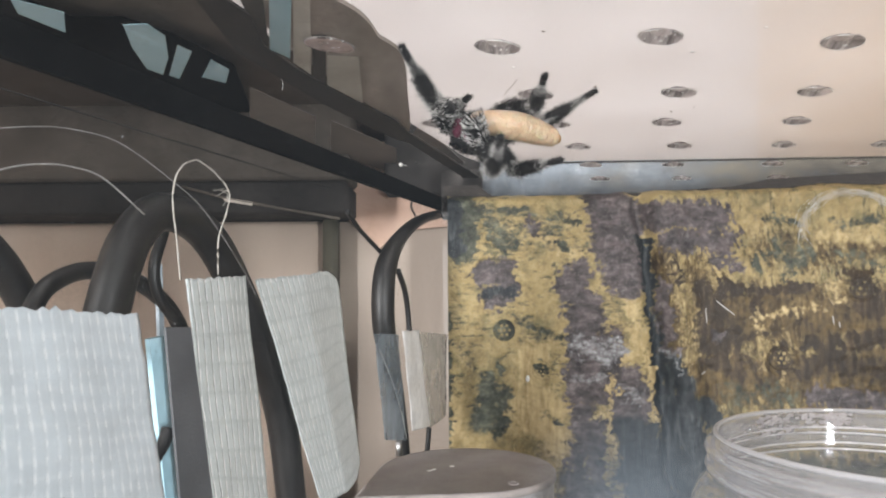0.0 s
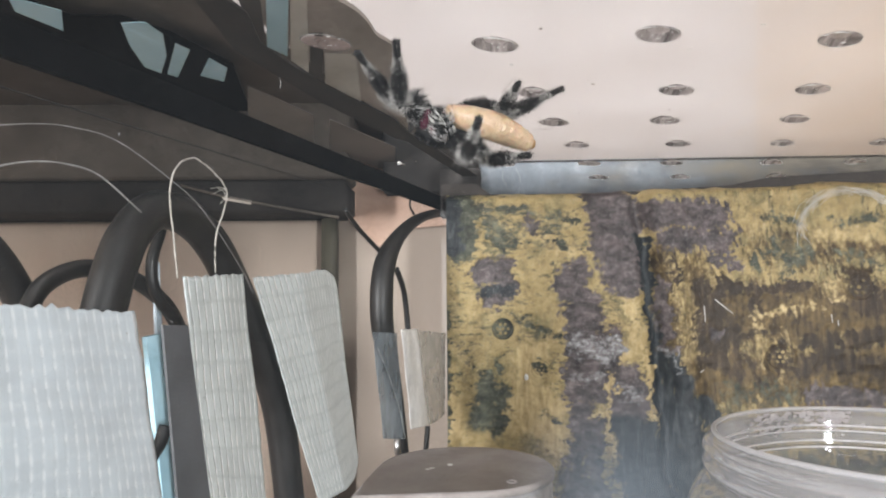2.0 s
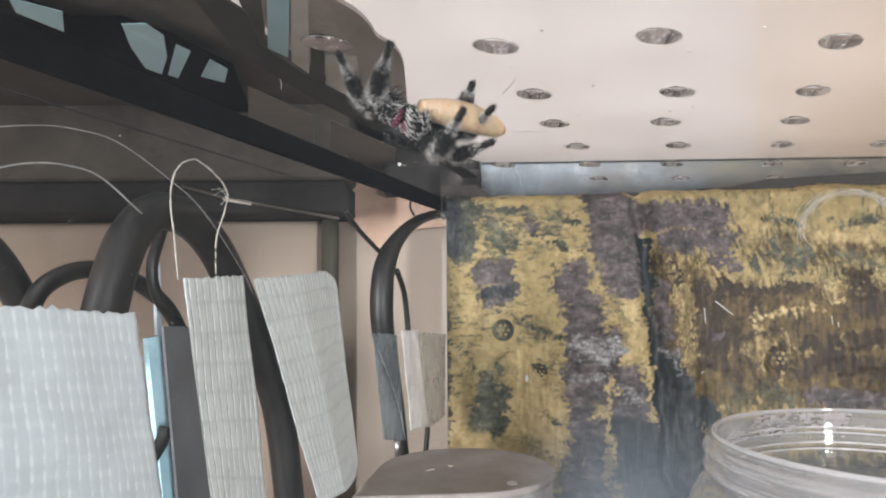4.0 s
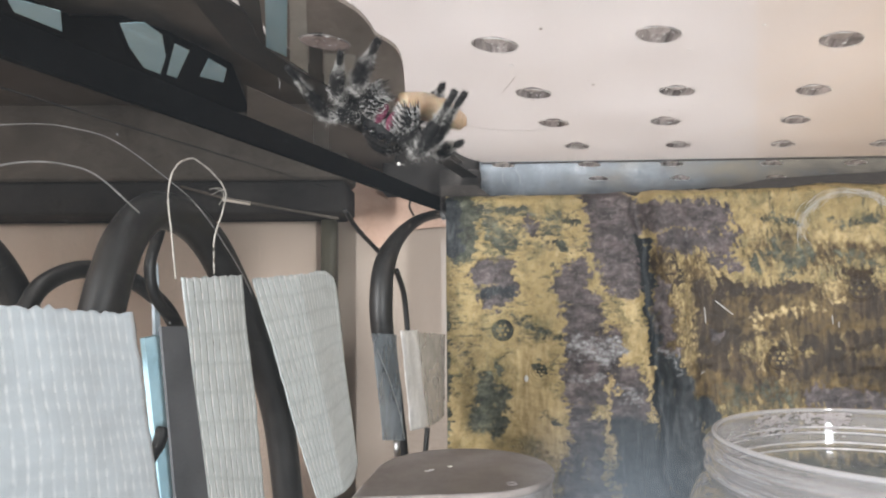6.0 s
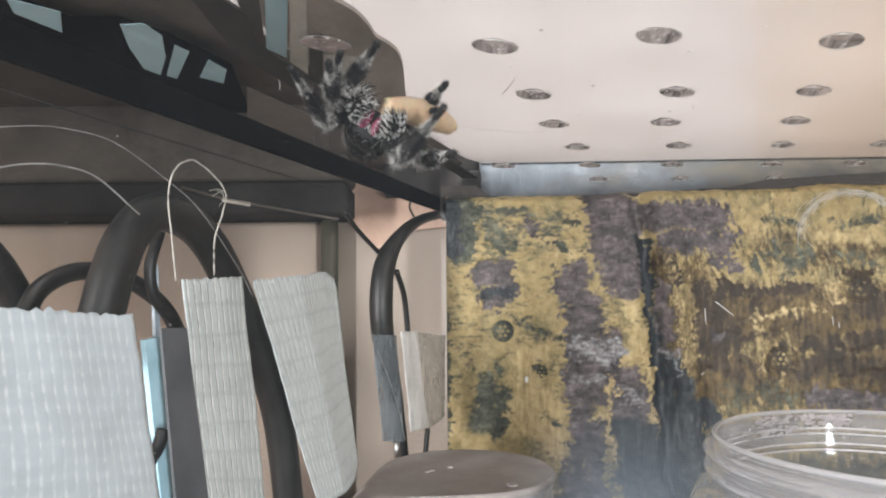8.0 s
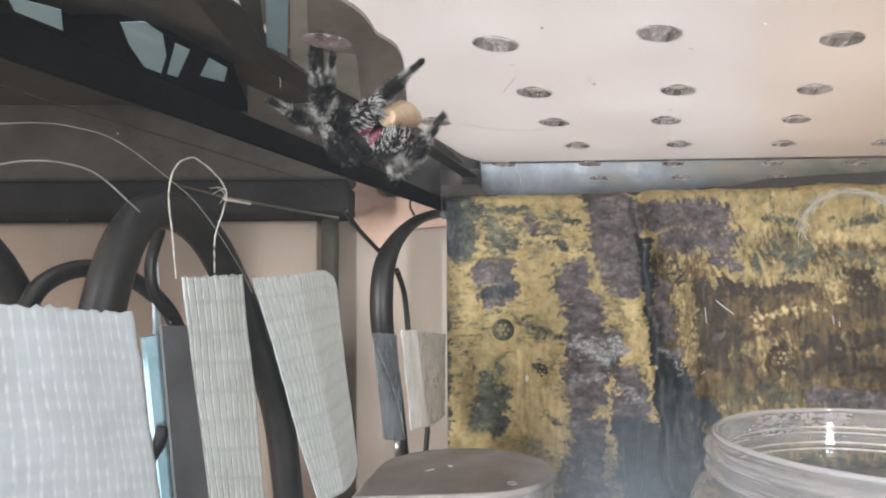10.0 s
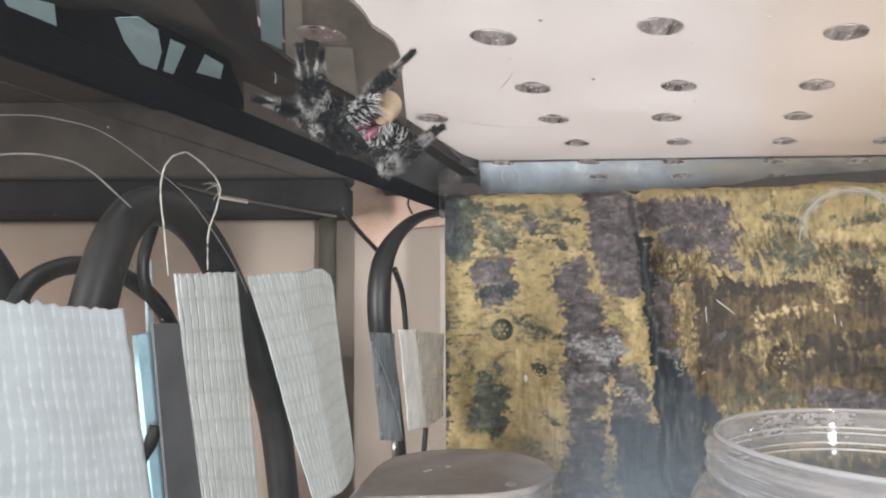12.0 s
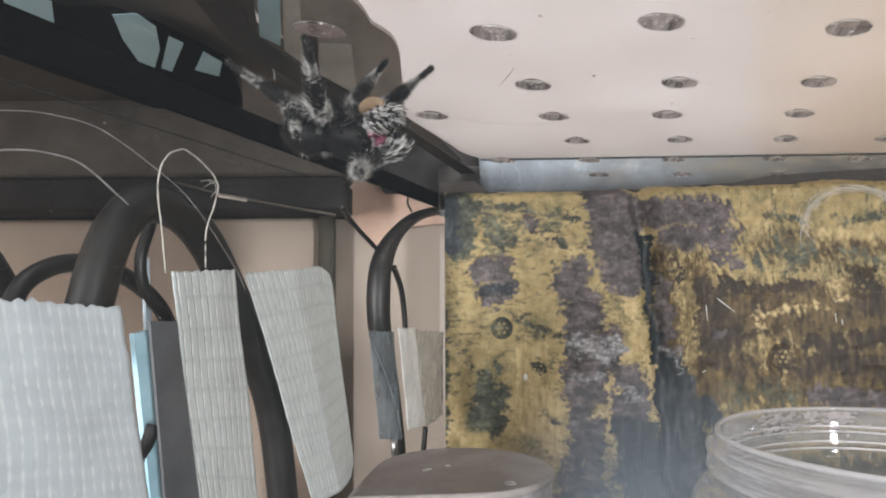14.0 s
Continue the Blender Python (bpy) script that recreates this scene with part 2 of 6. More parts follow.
M = {}
M["wall"] = plain("room_paint", (0.52, 0.46, 0.41), (0.62, 0.55, 0.49), 0.8, 8, 200, 0.1)
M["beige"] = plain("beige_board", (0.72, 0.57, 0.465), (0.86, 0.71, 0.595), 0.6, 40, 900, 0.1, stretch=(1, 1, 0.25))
# darker beige for the nearer board copy, which catches more lamp light
M["cream"] = plain("near_beige_copy", (0.34, 0.276, 0.226), (0.44, 0.364, 0.305), 0.6, 40, 900, 0.1, stretch=(1, 1, 0.25))
# beige board in warm shade, given as a reddish colour
M["warm_shade"] = plain("warm_shade_board", (0.54, 0.35, 0.26), (0.66, 0.46, 0.36), 0.6, 60, 900, 0.1)
M["shelf"] = plain("shelf_wood", (0.20, 0.14, 0.09), (0.34, 0.25, 0.17), 0.5, 25, 700, 0.15, stretch=(0.2, 1, 1))
M["soil"] = plain("peat_substrate", (0.015, 0.012, 0.010), (0.06, 0.045, 0.03), 0.9, 300, 1500, 0.9)
M["acrylic"] = clear("acrylic_sheet", (0.985, 0.985, 0.98), 0.16, 0.003)
M["front"] = clear("acrylic_front", (0.99, 0.99, 0.99), 0.06, 0.0, 0.0045, glare=(-0.0052, -0.1950, 0.1122))
def glow_through(mat, share=0.5):
    """Lets part of the light from behind pass through a thin surface."""
    tree = mat.node_tree
    bsdf, out = tree.nodes["Principled BSDF"], tree.nodes["Material Output"]
    t, m = tree.nodes.new("ShaderNodeBsdfTranslucent"), tree.nodes.new("ShaderNodeMixShader")
    tree.links.new(bsdf.inputs["Base Color"].links[0].from_socket, t.inputs[0])
    m.inputs[0].default_value = share
    tree.links.new(bsdf.outputs[0], m.inputs[1])
    tree.links.new(t.outputs[0], m.inputs[2])
    tree.links.new(m.outputs[0], out.inputs[0])
    return mat


# the stretched dark streaks imitate reflections in the drilled wall
M["rim"] = plain("drilled_acrylic_edge", (0.10, 0.085, 0.083), (0.85, 0.80, 0.79), 0.25, 700, 3000, 0.5, stretch=(1, 0.15, 0.2))
M["film_pale"] = plain("pale_film", (0.42, 0.38, 0.37), (0.92, 0.88, 0.87), 0.4, 900, 3000, 0.2, stretch=(1, 0.2, 1))
# pink-white glow of a lit hole wall, given as a hazy colour
M["lit_wall_pink"] = clear("pink_wall_glow", (0.90, 0.84, 0.82), 0.4, 0.05, 0.40, veil=(0.85, 0.68, 0.64))
for key in ("rim", "film_pale"):
    glow_through(M[key])
M["board"] = board_material()
M["backdrop"] = backdrop_material()
M["black"] = plain("black_plastic", (0.003, 0.003, 0.0029), (0.006, 0.0058, 0.0055), 0.85, 150, 1800, 0.1, Specular_IOR_Level=0.04)
M["seal"] = plain("black_sealing_strip", (0.0018, 0.0018, 0.0017), (0.0040, 0.0038, 0.0036), 0.9, 150, 1800, 0.1, Specular_IOR_Level=0.02)
M["dusk"] = plain("dark_rail_laminate", (0.030, 0.028, 0.027), (0.058, 0.053, 0.050), 0.8, 60, 700, 0.04, Specular_IOR_Level=0.12)
M["rubber"] = plain("black_cable_rubber", (0.006, 0.0057, 0.0056), (0.020, 0.0185, 0.0175), 0.45, 200, 2000, 0.2)
M["charcoal"] = plain("charcoal_laminate", (0.082, 0.071, 0.061), (0.142, 0.123, 0.106), 0.8, 60, 700, 0.04, Specular_IOR_Level=0.12)
M["under"] = plain("dark_underside_laminate", (0.090, 0.079, 0.069), (0.155, 0.136, 0.118), 0.8, 60, 700, 0.04, Specular_IOR_Level=0.12)
M["brown_strip"] = plain("brown_sealing_strip", (0.026, 0.022, 0.019), (0.055, 0.046, 0.040), 0.8, 120, 1200, 0.1, stretch=(1, 1, 0.3))
M["smoke"] = plain("smoked_panel", (0.50, 0.47, 0.42), (0.76, 0.73, 0.67), 0.45, 90, 1200, 0.1)
M["smoke_mid"] = plain("dull_smoked_panel", (0.115, 0.104, 0.094), (0.195, 0.178, 0.162), 0.6, 90, 1200, 0.1)
M["shell"] = plain("brown_smoked_shell", (0.28, 0.24, 0.21), (0.56, 0.49, 0.44), 0.5, 110, 1200, 0.1, stretch=(1, 0.3, 1))
M["smoke_dark"] = plain("dark_smoked_panel", (0.052, 0.045, 0.039), (0.10, 0.087, 0.076), 0.7, 90, 1200, 0.1)
M["teal"] = plain("pale_teal_plate", (0.36, 0.60, 0.72), (0.56, 0.80, 0.90), 0.4, 90, 1200, 0.1)
M["teal_pale"] = plain("pale_blue_card", (0.52, 0.63, 0.72), (0.68, 0.78, 0.86), 0.5, 120, 1200, 0.1)
M["steel_blue"] = foam_material()
M["tape"] = tape_material("grey_cloth_tape", (0.56, 0.60, 0.592), (1.0, 0.99, 0.98))
M["tape_white"] = tape_material("pale_cloth_tape", (0.62, 0.695, 0.745), (0.80, 0.845, 0.875), 1.15)
M["film"] = plain("grey_tape_underside", (0.24, 0.25, 0.25), (0.34, 0.35, 0.35), 0.35, 200, 1500, 0.2)
M["tape_crinkled"] = plain("crinkled_white_tape", (0.62, 0.61, 0.59), (0.92, 0.91, 0.89), 0.35, 260, 900, 0.9, stretch=(1, 1, 0.6))
M["film_clear"] = clear("grey_clear_tape", (0.62, 0.64, 0.64), 0.2, 0.05, 0.40, veil=(0.36, 0.41, 0.45))
M["film_beige"] = clear("beige_clear_tape", (0.86, 0.85, 0.82), 0.3, 0.02, 0.34, veil=(0.50, 0.48, 0.43))
M["slate"] = plain("slate_strip", (0.075, 0.079, 0.086), (0.115, 0.120, 0.128), 0.55, 150, 2500, 0.2)
M["string"] = plain("cotton_string", (0.36, 0.33, 0.29), (0.55, 0.52, 0.47), 0.8, 900, 3000, 0.5)
M["glint"] = plain("clear_filament", (0.20, 0.195, 0.19), (0.42, 0.41, 0.41), 0.2, 300, 2000, 0.1)
M["lid"] = plain("grey_rubber_lid", (0.29, 0.26, 0.245), (0.43, 0.395, 0.375), 0.6, 120, 1800, 0.3)
M["tub"] = plain("pale_tub_plastic", (0.34, 0.33, 0.33), (0.58, 0.57, 0.57), 0.5, 350, 1800, 0.2)
M["metal"] = plain("nickel", (0.45, 0.45, 0.45), (0.65, 0.65, 0.65), 0.45, 300, 2000, 0.1, metallic=1.0)
M["jar"] = plastic_clear("clear_jar_plastic", 0.07)
M["ridge"] = clear("jar_ridge", (0.95, 0.95, 0.96), 0.08, 0.15, 0.62, veil=(0.86, 0.83, 0.84))
M["neck"] = plastic_clear("jar_neck", 0.13)
M["lip"] = plastic_clear("jar_lip", 0.32)
M["thread"] = plastic_clear("jar_thread", 0.16)
M["residue"] = plain("dried_residue", (0.34, 0.31, 0.31), (0.52, 0.48, 0.47), 0.6, 900, 3000, 0.5)
M["olive"] = plain("olive_post", (0.055, 0.050, 0.035), (0.085, 0.078, 0.055), 0.6, 150, 1500, 0.2)
M["fleck"] = plain("dark_dropping", (0.24, 0.20, 0.17), (0.46, 0.40, 0.35), 0.7, 900, 3000, 0.4)
glow_through(M["fleck"])
M["chalk"] = plain("white_fleck", (0.75, 0.75, 0.72), (0.9, 0.9, 0.88), 0.6, 900, 3000, 0.2)
M["web"] = plain("spider_silk", (0.55, 0.54, 0.52), (0.75, 0.74, 0.72), 0.5, 900, 3000, 0.1)
M["fur"] = plain("black_spider_skin", (0.004, 0.004, 0.004), (0.014, 0.013, 0.0125), 0.45, 700, 4000, 0.5, Specular_IOR_Level=0.25)
M["hair_black"] = plain("black_bristle", (0.006, 0.006, 0.006), (0.03, 0.028, 0.027), 0.5, 900, 3000, 0.1, Specular_IOR_Level=0.2)
M["hair_white"] = plain("white_bristle", (0.42, 0.40, 0.38), (0.68, 0.66, 0.63), 0.6, 900, 3000, 0.1)
M["hair_pale"] = plain("white_feeler_bristle", (0.62, 0.60, 0.58), (0.86, 0.84, 0.82), 0.6, 900, 3000, 0.1)
M["eye"] = Nodes("spider_eye").set(Base_Color=(0.004, 0.004, 0.005), Roughness=0.04, Specular_IOR_Level=0.8)
M["fang"] = plain("pink_iridescent_jaw", (0.07, 0.012, 0.030), (0.30, 0.075, 0.13), 0.25, 900, 3000, 0.2)
M["larva"] = plain("larva_skin", (0.47, 0.335, 0.205), (0.62, 0.465, 0.315), 0.30, 250, 2200, 0.55,
                   Subsurface_Weight=0.25, Subsurface_Scale=0.002, Coat_Weight=0.30, Coat_Roughness=0.07)
M["larva_head"] = plain("larva_head", (0.36, 0.21, 0.09), (0.50, 0.32, 0.15), 0.3, 600, 1500, 0.2)


# ---- building blocks ----
class Shape:
    """Collects vertices and faces; several forms are joined into one mesh."""

    def __init__(self):
        self.v, self.f, self.uv = [], [], {}

    def ring_mesh(self, rings, closed=True, caps=True):
        n, base = len(rings[0]), len(self.v)
        for r in rings:
            self.v += [tuple(p) for p in r]
        for i in range(len(rings) - 1):
            for j in range(n if closed else n - 1):
                k = (j + 1) % n
                self.f.append((base + i * n + j, base + i * n + k, base + (i + 1) * n + k, base + (i + 1) * n + j))
        if caps and closed:
            self.f.append(tuple(base + j for j in reversed(range(n))))
            self.f.append(tuple(base + (len(rings) - 1) * n + j for j in range(n)))
        return self

    def tube(self, path, radii, n=12, flat=1.0, up=(0, 0, 1)):
        path = [Vector(p) for p in path]
        if not hasattr(radii, "__len__"):
            radii = [radii] * len(path)
        rings = []
        for i, p in enumerate(path):
            d = (path[min(i + 1, len(path) - 1)] - path[max(i - 1, 0)]).normalized()
            a = d.cross(Vector(up))
            a = a.normalized() if a.length > 1e-6 else Vector((1, 0, 0))
            b = a.cross(d).normalized()
            rings.append([p + radii[i] * (math.cos(q) * a * flat + math.sin(q) * b)
                          for q in (2 * math.pi * j / n for j in range(n))])
        return self.ring_mesh(rings)

    def ball(self, centre, radii, turn=None, n=16, m=10, rough=0.0):
        turn = turn or Matrix.Identity(3)
        rings = []
        for i in range(1, m):
            a = math.pi * i / m
            ring = []
            for j in range(n):
                b = 2 * math.pi * j / n
                u = Vector((math.sin(a) * math.cos(b), math.sin(a) * math.sin(b), math.cos(a)))
                k = 1 + rough * noise.noise(u * 3 + Vector(centre) * 400)
                ring.append(Vector(centre) + turn @ Vector((u[0] * radii[0], u[1] * radii[1], u[2] * radii[2])) * k)
            rings.append(ring)
        return self.ring_mesh(rings)

    def prism(self, outline, shift):
        shift = Vector(shift)
        return self.ring_mesh([[Vector(p) for p in outline], [Vector(p) + shift for p in outline]])

    def box(self, lo, hi, bevel=0.0):
        (x0, y0, z0), (x1, y1, z1) = lo, hi
        b = min(bevel, 0.45 * min(x1 - x0, y1 - y0, z1 - z0))
        if b <= 0:
            return self.prism([(x0, y0, z0), (x1, y0, z0), (x1, y1, z0), (x0, y1, z0)], (0, 0, z1 - z0))

        def ring(i, z):
            return [Vector(p) for p in ((x0 + i, y0 + i, z), (x1 - i, y0 + i, z), (x1 - i, y1 - i, z), (x0 + i, y1 - i, z))]

        return self.ring_mesh([ring(b, z0), ring(0, z0 + b), ring(0, z1 - b), ring(b, z1)])

    def lathe(self, centre, profile, n=64, wobble=0.0):
        c = Vector(centre)
        rings = []
        for r, z in profile:
            rings.append([c + Vector((r * math.cos(q), r * math.sin(q), z)) for q in (2 * math.pi * j / n for j in range(n))])
        return self.ring_mesh(rings, caps=False)

    def hair(self, root, tip, r):
        root, tip = Vector(root), Vector(tip)
        d = (tip - root).normalized()
        a = d.cross(Vector((0.3, 0.5, 0.8))).normalized()
        b = a.cross(d)
        base = len(self.v)
        self.v += [tuple(root + a * r), tuple(root - 0.5 * a * r + 0.87 * b * r), tuple(root - 0.5 * a * r - 0.87 * b * r), tuple(tip)]
        self.f += [(base, base + 1, base + 3), (base + 1, base + 2, base + 3), (base + 2, base, base + 3)]

    def mesh(self, name, material, smooth=True):
        me = bpy.data.meshes.new(name)
        me.from_pydata(self.v, [], self.f)
        me.polygons.foreach_set("use_smooth", [smooth] * len(me.polygons))
        if self.uv:
            layer = me.uv_layers.new(name="UVMap")
            for loop in me.loops:
                layer.data[loop.index].uv = self.uv.get(loop.vertex_index, (0, 0))
        me.materials.append(material)
        return me


def thing(name, label, category, group="", kind="", at=(0, 0, 0)):
    ob = new(name)
    ob.empty_display_size = 0.01
    ob.location = at
    return tagged(ob, label, category, group, kind)


def part(name, shape, material, parent, label="", smooth=True):
    ob = new(name, shape.mesh(name, material, smooth))
    ob.parent = parent
    if parent:
        p = parent
        off = Vector((0, 0, 0))
        while p:
            off += p.location
            p = p.parent
        ob.location = -off if parent.location.length or off.length else (0, 0, 0)
    return tagged(ob, label)


def single(name, shape, material, label, category="", group="", kind="", smooth=True):
    return tagged(new(name, shape.mesh(name, material, smooth)), label, category, group, kind)


def curve(points, steps=8):
    """Points of a smooth curve through the given ones."""
    p = [Vector(q) for q in points]
    p = [2 * p[0] - p[1], *p, 2 * p[-1] - p[-2]]
    out = []
    for i in range(1, len(p) - 2):
        for k in range(steps):
            t = k / steps
            a, b, c, d = p[i - 1], p[i], p[i + 1], p[i + 2]
            out.append(0.5 * (2 * b + (c - a) * t + (2 * a - 5 * b + 4 * c - d) * t * t + (3 * b - a - 3 * c + d) * t ** 3))
    return out + [p[-2]]


SIDE = Vector((0.3, 1.0, 0)).normalized()
OUT = Vector((-1.0, 0.3, 0)).normalized()


def on_side(y, z, out=0.0):
    """A point on the inner face of the side pane, or that far outside it."""
    return Vector((-0.012 + 0.3 * y, y, z)) + OUT * out


# ---- setting ----
def slab(name, lo, hi, material, label):
    return single(name, Shape().box(lo, hi), material, label, kind="structure", smooth=False)


def setting():
    slab("room_floor", (-1.2, -1.4, -0.62), (1.2, 1.0, -0.60), M["shelf"], "brown wooden floor of the room")
    slab("room_ceiling", (-1.2, -1.4, 1.30), (1.2, 1.0, 1.34), M["wall"], "pale plain ceiling of the room")
    slab("wall_north", (-1.2, 1.0, -0.6), (1.2, 1.05, 1.3), M["wall"], "pale painted wall behind the case")
    slab("wall_south", (-1.2, -1.45, -0.6), (1.2, -1.4, 1.3), M["wall"], "pale painted wall of the room")
    slab("wall_west", (-1.25, -1.4, -0.6), (-1.2, 1.0, 1.3), M["wall"], "pale painted wall of the room")
    slab("wall_east", (1.2, -1.4, -0.6), (1.25, 1.0, 1.3), M["wall"], "pale painted wall of the room")
    single("shelf_board", Shape().box((-0.5, -0.32, -0.03), (0.5, 0.30, -0.006), 0.003), M["shelf"], "brown wooden shelf under the case", "shelf", smooth=False)
    single("beige_board", Shape().box((-0.45, 0.070, -0.006), (0.40, 0.080, 0.40), 0.001), M["beige"], "beige board standing behind the case", "board", smooth=False)
    single("beige_side_board", Shape().box((-0.262, -0.30, -0.006), (-0.25, 0.069, 0.40), 0.001), M["beige"], "beige board beside the case", "board", smooth=False)


# hand-drilled holes: for each row its y, and the x of its holes
HOLES = [(x, y + dy) for y, xs, shift in (
    (-0.1169, (-0.0248, -0.0019, 0.0194, 0.0447), (0, 0.0015, -0.0020, 0.0004)),
    (-0.0921, (0.0064, 0.0306, 0.0537), (0.0008, 0, 0)),
    (-0.0707, (-0.0109, 0.0132, 0.0354, 0.0613, 0.0834), (0, 0.0013, 0.0005, 0, 0)),
    (-0.0467, (0.0221, 0.0458, 0.0702, 0.0935), (0.0004, 0, 0, 0)),
    (-0.0214, (0.0070, 0.0302, 0.0524, 0.0793, 0.1019), (0, 0, 0, 0, 0)),
    (0.0032, (0.0381, 0.0629, 0.0920, 0.1159), (0, 0, 0, 0)),
) for x, dy in zip(xs, shift)]


def acrylic_case():
    SKEW = 0.36  # the drill ran along the slanting side pane
    case = thing("acrylic_case", "clear acrylic case with a drilled top, standing on the shelf", "terrarium")
    back, front = 0.016, -0.192
    # drilled top sheet, cut out of one outline with its holes
    data = bpy.data.curves.new("drilled_sheet", "CURVE")
    data.dimensions, data.fill_mode, data.extrude = "2D", "BOTH", 0.0006
    outline = [(on_side(front, 0).x, front), (0.20, front), (0.20, back), (on_side(back, 0).x, back)]
    loops = [outline]
    for x, y in HOLES:
        r = 0.0030 + 0.00015 * random.uniform(-1, 1)
        loops.append([(x + r * math.cos(a) + SKEW * r * math.sin(a), y + r * math.sin(a)) for a in (2 * math.pi * i / 24 for i in range(24))])
    for pts in loops:
        s = data.splines.new("POLY")
        s.points.add(len(pts) - 1)
        for q, p in zip(s.points, pts):
            q.co = (*p, 0.1515, 1)
        s.use_cyclic_u = True
    tmp = new("drilled_sheet", data)
    bpy.context.view_layer.update()
    me = bpy.data.meshes.new_from_object(tmp.evaluated_get(bpy.context.evaluated_depsgraph_get()))
    bpy.data.objects.remove(tmp)
    zs = [v.co.z for v in me.vertices]
    shift = 0.1506 - 0.5 * (min(zs) + max(zs))
    for v in me.vertices:
        v.co.z += shift
    me.materials.clear()
    me.materials.append(M["acrylic"])
    top = new("drilled_top", me)
    top.parent = case
    top.visible_shadow = False
    for x, y in HOLES:
        sh = Shape().lathe((x, y, 0.1500), [(0.0031, 0.0), (0.0030, -0.0001), (0.0028, 0.0), (0.0015, 0.0006)], 24)
        sh.v = [(x + (p[0] - x) * (1 + 0.05 * noise.noise(Vector((p[0], p[1], x)) * 1500)), y + (p[1] - y) * (1 + 0.07 * noise.noise(Vector((p[0], p[1], y)) * 1500)), p[2]) for p in sh.v]
        sh.v = [(p[0] + SKEW * (p[1] - y), p[1], p[2]) for p in sh.v]
        part("hole_edge", sh, M["rim"], top, "rough grey edge of a drilled hole")
        chips = Shape()
        for k in range(7):
            a, q = random.uniform(0, 2 * math.pi), random.choice((0.0029, 0.0029, 0.0022, 0.0012, 0.0008))
            at = (x + q * math.cos(a) + SKEW * q * math.sin(a), y + q * math.sin(a), 0.14985)
            chips.ball(at, (random.uniform(0.0001, 0.0004), random.uniform(0.00006, 0.0002), 0.00008), Matrix.Rotation(a + math.pi / 2, 3, "Z"), 7, 5, 0.5)
        part("chip", chips, M["chalk"], top, "bright chips on a drilled edge")
        burr = [(x + 0.0030 * math.cos(a) + SKEW * 0.0030 * math.sin(a), y + 0.0030 * math.sin(a), 0.14984 + 0.00004 * noise.noise(Vector((a * 3, x * 900, y * 900)))) for a in (2 * math.pi * i / 40 for i in range(41))]
        if x > -0.02:
            part("burr", Shape().tube(burr, [max(0.000005, 0.00002 + 0.00009 * noise.noise(Vector((i * 0.35, x * 700, y * 700)))) for i in range(41)], 5), M["chalk"], top, "thin bright burr round a drilled hole")
        sh = Shape().ring_mesh([[(x + r * math.cos(a) + SKEW * r * math.sin(a), y + r * math.sin(a), 0.1506) for a in (2 * math.pi * i / 24 for i in range(24))] for r in (0.0016, 0.0008, 0.0001)], caps=False)
        if x < -0.02:
            # added disc: carries the glow of this hole's ground wall
            sh = Shape().ring_mesh([[(x + r * math.cos(a) + SKEW * r * math.sin(a), y + r * math.sin(a), 0.1498) for a in (2 * math.pi * i / 24 for i in range(24))] for r in (0.0029, 0.0020, 0.0010, 0.0001)], caps=False)
            part("hole_disc", sh, M["lit_wall_pink"], top, "added pinkish white disc imitating the lit wall of a drilled hole")
        else:
            part("hole_disc", sh, M["film_pale"], top, "pale film over a drilled hole")
    def pane(name, a, b, thick):
        a, b = Vector(a), Vector(b)
        side = (b - a).cross(Vector((0, 0, 1))).normalized() * thick
        ob = part(name, Shape().prism([a, b, b + side, a + side], (0, 0, 0.1496)), M["acrylic"], case, smooth=False)
        ob.visible_shadow = False
        return ob
    pane("side_pane", on_side(front, 0.0), on_side(back, 0.0), -0.003)
    pane("back_pane", on_side(back, 0.0) + Vector((0.0002, 0, 0)), (0.20, back, 0.0), -0.003)
    pane("far_side_pane", (0.20, back, 0.0), (0.20, front, 0.0), -0.003)
    fp = part("front_pane", Shape().box((on_side(front, 0).x, front - 0.003, 0.0), (0.20, front - 0.0002, 0.1496)), M["front"], case, "slightly dusty clear pane with a bluish reflection put in as haze", smooth=False)
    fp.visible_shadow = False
    part("base", Shape().prism([on_side(front, -0.005), Vector((0.20, front, -0.005)), Vector((0.20, back, -0.005)), on_side(back, -0.005)], (0, 0, 0.0048)), M["black"], case, smooth=False)
    # black sealing strips along the upper edges
    def strip(name, y0, y1, z0, z1, out, thick):
        part(name, Shape().prism([on_side(y0, z0, out), on_side(y1, z0, out), on_side(y1, z1, out), on_side(y0, z1, out)], OUT * thick), M["seal"], case, "black sealing strip", smooth=False)
    strip("edge_strip", front, back, 0.1421, 0.1465, 0.0032, 0.001)
    # thin dark strip that imitates a reflected line in the pane
    part("reflected_line", Shape().prism([on_side(front, 0.1385, 0.0032), on_side(-0.062, 0.1385, 0.0032), on_side(-0.062, 0.13862, 0.0032), on_side(front, 0.13862, 0.0032)], OUT * 0.0003), M["dusk"], case, "fine dark line imitating a reflection in the side pane", smooth=False)
    sh = Shape()
